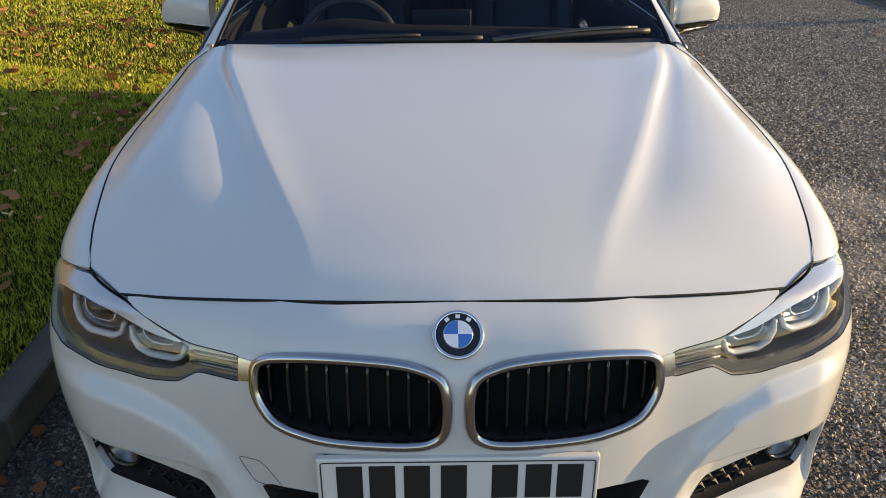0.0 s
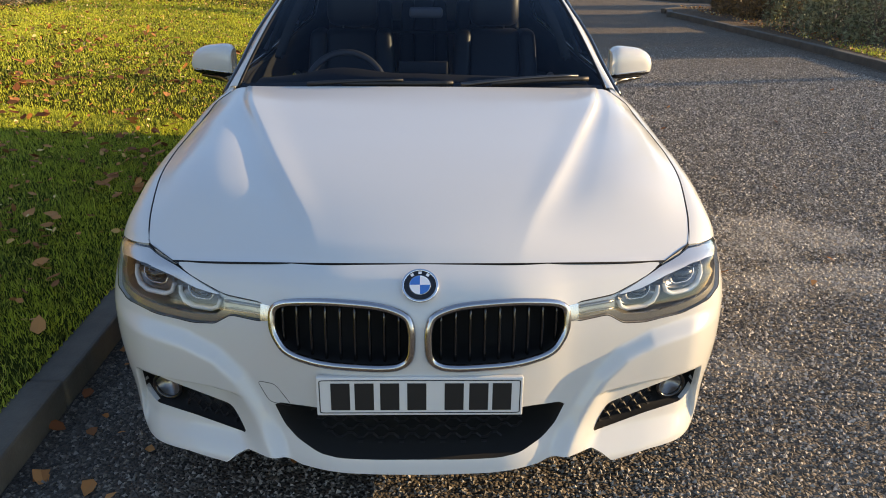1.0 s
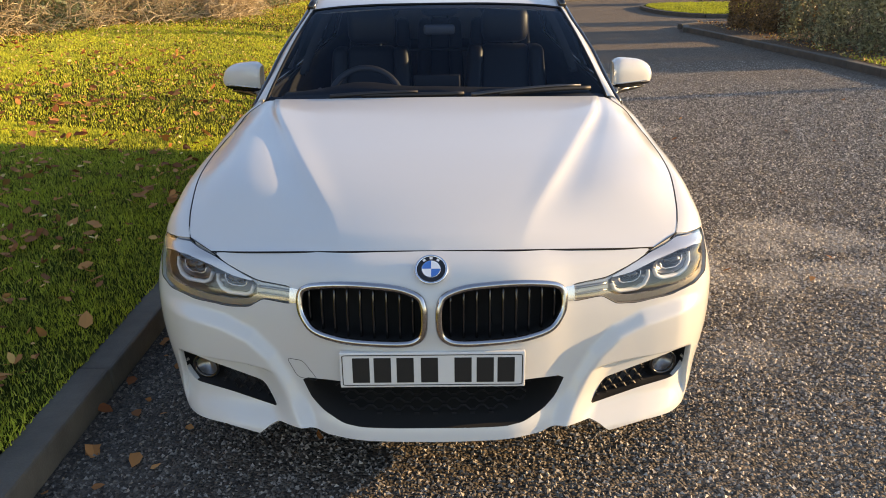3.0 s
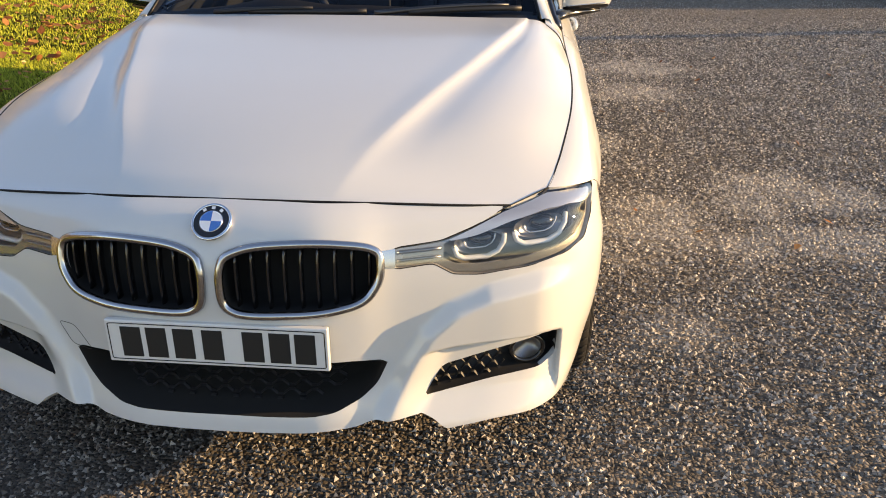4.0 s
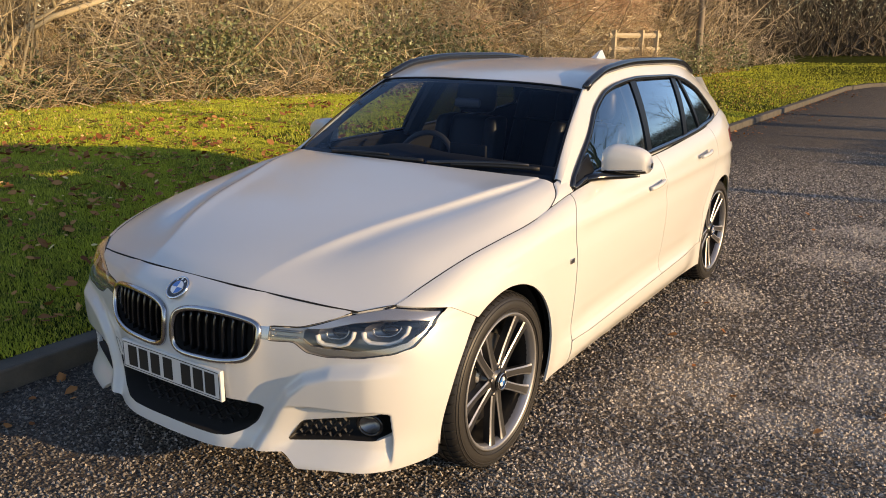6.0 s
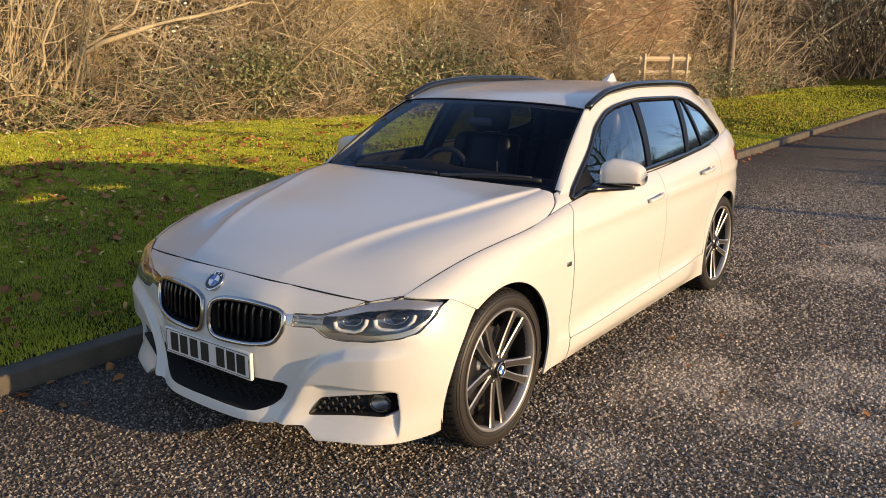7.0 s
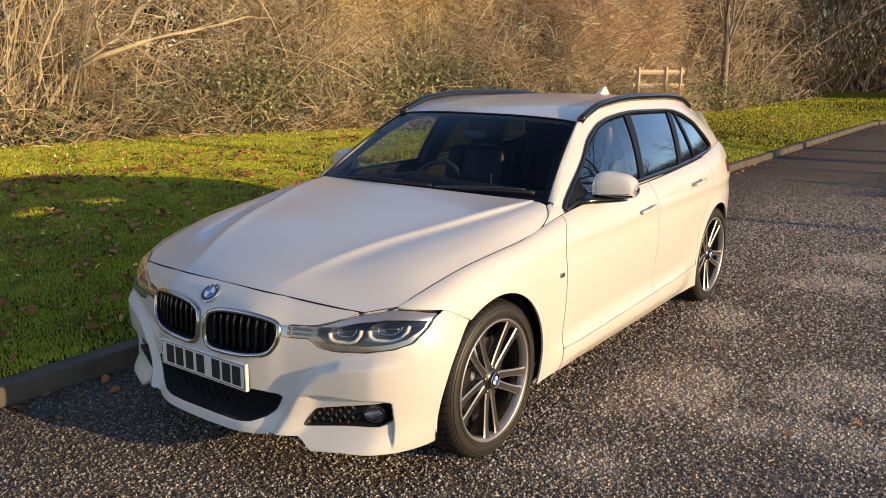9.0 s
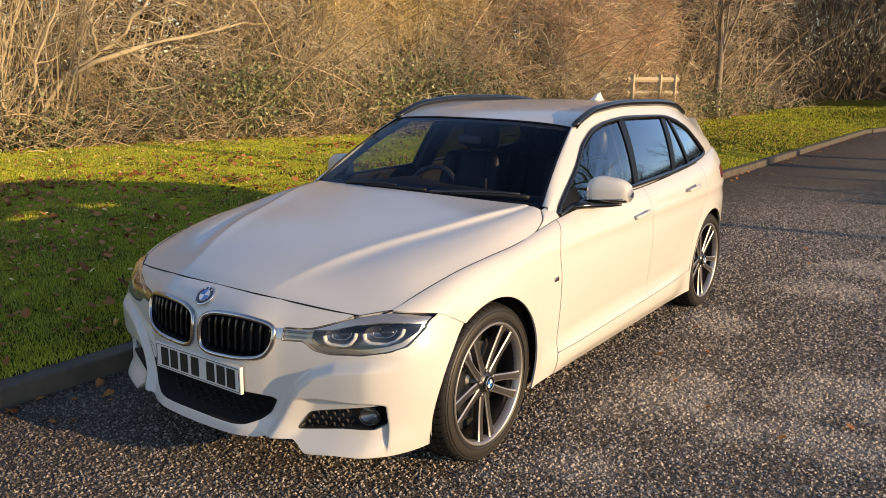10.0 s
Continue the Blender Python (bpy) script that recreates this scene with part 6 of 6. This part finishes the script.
wheel(0.892, 0.764, 1, "")
wheel(0.850, 3.575, 1, "")
wheel(-0.892, 0.764, -1, "")
wheel(-0.850, 3.575, -1, "")

# -- mirrors --
for side in (1, -1):
    rows = []
    for t in lin(0, 1, 15):
        e = math.sqrt(max(0.0, 1 - max(0.0, (t - 0.5) * 2) ** 9.0)) * (1 - 0.10 * (1 - smoothstep(0, 0.1, t)))
        x = 0.812 + 0.194 * t
        ztop, zbot = float(curve([(0, 1.066), (0.10, 1.077), (0.45, 1.075), (0.78, 1.060), (0.94, 1.040), (1, 1.028)], t)[0]), 0.938 + 0.016 * t
        zc, hh = (ztop + zbot) / 2, (ztop - zbot) / 2 * (0.35 + 0.65 * e)
        dep = 0.072 * (0.45 + 0.55 * e) * (1 - 0.35 * t ** 2)
        ring = []
        for a in lin(0, 2 * math.pi, 29)[:-1]:
            cy, cz = math.cos(a), math.sin(a)
            py = -abs(cy) ** 0.75 * dep if cy < 0 else abs(cy) ** 0.4 * dep * 0.5
            ring.append((x * side, 1.795 + 0.045 * t + py, zc + np.sign(cz) * abs(cz) ** 0.55 * hh))
        rows.append(ring)
    v = [p for r in rows for p in r]
    f = [(k * 28 + i, k * 28 + (i + 1) % 28, (k + 1) * 28 + (i + 1) % 28, (k + 1) * 28 + i) for k in range(14) for i in range(28)] + [tuple(range(28)), tuple(range(14 * 28, 15 * 28))[::-1]]
    if side > 0:
        f = [t[::-1] for t in f]
    lower = [t for t in f if all(v[i][2] < 0.977 for i in t)]
    upper = [t for t in f if t not in lower]
    m = cpart("door_mirror", (v, upper), PAINT, label="white door mirror with black base")
    cpart("lower_shell", (v, lower), BLACK, m, "black lower mirror shell")
    cpart("stalk", tube([(0.77 * side, 1.62, 0.938), (0.80 * side, 1.70, 0.940), (0.84 * side, 1.76, 0.940), (0.90 * side, 1.80, 0.942), (0.96 * side, 1.815, 0.946)], [0.034, 0.036, 0.034, 0.028, 0.014], 8, flat=0.55), BLACK, m)
    strip = [(x * side, 1.795 + 0.045 * (x - 0.812) / 0.194 - 0.066 * (1 - 0.35 * ((x - 0.812) / 0.194) ** 2) * (1 if x < 0.98 else 0.75), 0.966 + 0.012 * (x - 0.812) / 0.194) for x in lin(0.825, 0.995, 10)]
    cpart("trim_strip", tube(strip, 0.003, 6), SATIN, m, "thin silver strip")
    cpart("mirror_glass", ([(0.855 * side, 1.832, 0.962), (0.99 * side, 1.856, 0.968), (0.985 * side, 1.856, 1.0), (0.86 * side, 1.833, 1.035)], [(0, 1, 2, 3) if side < 0 else (3, 2, 1, 0)]), CHROME, m, "mirror glass", False)

# -- handles, side badge, antenna, wipers --
for side, (df, dr) in ((1, (door_f[0], door_r[0])), (-1, (door_f[1], door_r[1]))):
    for d, y0, z0 in ((df, 2.285, 0.818), (dr, 3.14, 0.872)):
        path = []
        for t in lin(0, 1, 12):
            y = y0 - 0.10 + 0.20 * t
            s = flank_at(np.array(y), np.array(0.75))
            path.append(((s[0] + 0.002 + 0.014 * math.sin(math.pi * t) ** 0.5) * side, y, z0 + 0.012 * t))
        h = cpart("door_handle", tube(path, 0.0105, 8, flat=1.1, up=(0, 0, 1)), PAINT, d, "white pull handle")
sy = flank_at(np.array(1.28), np.array(1.0))
cpart("side_badge", box((sy[0] - 0.002, 1.262, 0.655), (sy[0] + 0.006, 1.30, 0.675), 0.002), SATIN, label="small chrome wing badge")
fin = [(0.0, 3.42, 1.384), (0.0, 3.47, 1.407), (0.0, 3.525, 1.436), (0.0, 3.565, 1.442), (0.0, 3.59, 1.38)]
ring = []
for x, y, z in fin:
    wd = 0.020 * max(0.0, 1.442 - z) / 0.06 + 0.003
    ring.append([(-wd, y, z), (wd, y, z)])
v = [p for r in ring for p in r] + [(-0.026, 3.40, 1.378), (0.026, 3.40, 1.378), (-0.026, 3.62, 1.362), (0.026, 3.62, 1.362)]
f = [(2 * i, 2 * i + 1, 2 * i + 3, 2 * i + 2) for i in range(4)] + [(0, 2, 4, 6, 8, 12, 10), (1, 11, 13, 9, 7, 5, 3), (8, 9, 13, 12), (0, 10, 11, 1)]
cpart("antenna", (v, f), PAINT, label="white shark-fin aerial", smooth=False)
for side, (u0, u1, v0, v1) in ((1, (0.36, 0.90, 0.005, 0.055)), (-1, (-0.42, 0.16, 0.0, 0.012))):
    pts = [screen_at(np.array(u0 + (u1 - u0) * t), np.array(v0 + (v1 - v0) * t)) + np.array([0, -0.010, 0.012]) for t in lin(0, 1, 14)]
    w = cpart("wiper_blade", tube(pts, 0.007, 6, flat=1.4), PLASTIC, label="black wiper blade at the foot of the screen")
    a0, a1 = (0.20, 0.84) if side > 0 else (-0.60, -0.10)
    pts = [screen_at(np.array(a0 + (a1 - a0) * t), np.array(v0 + (v1 - v0) * t + 0.006)) + np.array([0, -0.016, 0.020 - 0.014 * (1 - t) ** 2]) for t in lin(0, 1, 8)]
    cpart("arm", tube(pts, [0.011, 0.010, 0.009, 0.008, 0.007, 0.007, 0.006, 0.005], 6), GUNMETAL if side > 0 else PLASTIC, w)

# -- interior --
dash = sheet(lambda u, v: np.stack([0.70 * u, 1.52 + 0.42 * v, 0.93 - 0.02 * np.abs(u) + 0.03 * np.sin(np.pi * v) + 0.035 * np.exp(-(((u + 0.52) / 0.25) ** 2)) * smoothstep(0.3, 0.8, v)], -1), lin(-1, 1, 41), lin(0, 1, 15), None, 0.25)
cpart("dashboard", dash, CLOTH, label="black dashboard")
cpart("screen_display", box((-0.11, 1.90, 0.93), (0.11, 1.915, 0.995), 0.006), CLOTH, label="dark centre display")
hubp = np.array([-0.36, 2.02, 0.835])
wx, wy = np.array([1, 0, 0]), np.array([0, 0.35, 0.94])
ring = [hubp + 0.185 * (wx * math.cos(a) + wy * math.sin(a)) for a in lin(0, 2 * math.pi, 41)[:-1]]
wheel_s = cpart("steering_wheel", tube(ring, 0.016, 8, True, up=(0, 0.94, -0.35)), WHEELGREY, label="grey-black steering wheel")
for a in (0.1, math.pi - 0.1, -math.pi / 2):
    cpart("spoke", tube([hubp, hubp + 0.18 * (wx * math.cos(a) + wy * math.sin(a))], [0.045, 0.014], 6, flat=0.4, up=(0, 0.94, -0.35)), CLOTH, wheel_s)


def seat(x, y, wide=0.50, drop=0.0):
    v, f = box((x - wide / 2, y - 0.05, 0.40), (x + wide / 2, y + 0.48, 0.60), 0.05)
    s = cpart("seat", (v, f), LEATHER, label="black leather car seat")
    pieces = []
    for (x0, x1, dy) in ((-wide / 2, -wide / 2 + 0.10, -0.05), (-wide / 2 + 0.09, wide / 2 - 0.09, 0.0), (wide / 2 - 0.10, wide / 2, -0.05)):
        v, f = box((x + x0, -0.06 + dy, 0.0), (x + x1, 0.06, 0.60), 0.03)
        v = [(p[0] + (x - p[0]) * 0.18 * p[2] / 0.6, y + 0.46 + p[1] + 0.30 * p[2], 0.55 - drop + p[2]) for p in v]
        pieces.append((v, f))
    cpart("backrest", joined(pieces), LEATHER, s)
    v, f = box((x - 0.13, -0.055, 0.0), (x + 0.13, 0.05, 0.19), 0.048)
    cpart("headrest", ([(p[0], y + 0.66 + p[1], 1.16 - drop + p[2]) for p in v], f), LEATHER, s)
    for dx in (-0.05, 0.05):
        cpart("headrest_post", tube([(x + dx, y + 0.65, 1.10 - drop), (x + dx, y + 0.66, 1.18 - drop)], 0.006, 6, up=(1, 0, 0)), CHROME, s)
    return s


seat(-0.37, 1.93, drop=0.08)
seat(0.37, 1.97, drop=0.08)
seat(-0.40, 2.98, 0.46)
seat(0.40, 2.98, 0.46)
seat(0.0, 2.99, 0.34)
mir_in = cpart("rear_view_mirror", box((-0.06, 1.86, 1.185), (0.085, 1.89, 1.23), 0.012), WHEELGREY, label="grey rear-view mirror")
cpart("mirror_face", box((-0.052, 1.891, 1.191), (0.077, 1.893, 1.224), 0.0), CHROME, mir_in)
pair("b_pillar_lining", sheet(cabin_at, lin(2.0, 3.6, 120), GH, post((B0[0] - 0.04, B0[1]), (B1[0] + 0.05, B1[1])), 0.03, offset=-0.05), TRIMGREY, label="grey pillar lining with belt")
cpart("headlining", sheet(lambda u, v: roof_at(u * 0.98, 0.02 + v * 0.95) - np.array([0, 0, 0.035]), lin(-1, 1, 21), lin(0, 1, 21)), TRIMGREY, label="grey headlining")
cpart("cabin_floor", box((-0.72, 1.45, 0.30), (0.72, 4.12, 0.40), 0.02), CLOTH)
cpart("luggage_cover", box((-0.60, 3.45, 0.95), (0.60, 4.15, 0.97), 0.005), CLOTH, label="black luggage cover")
cpart("bulkhead", box((-0.74, 1.42, 0.35), (0.74, 1.50, 0.90), 0.01), VOID)
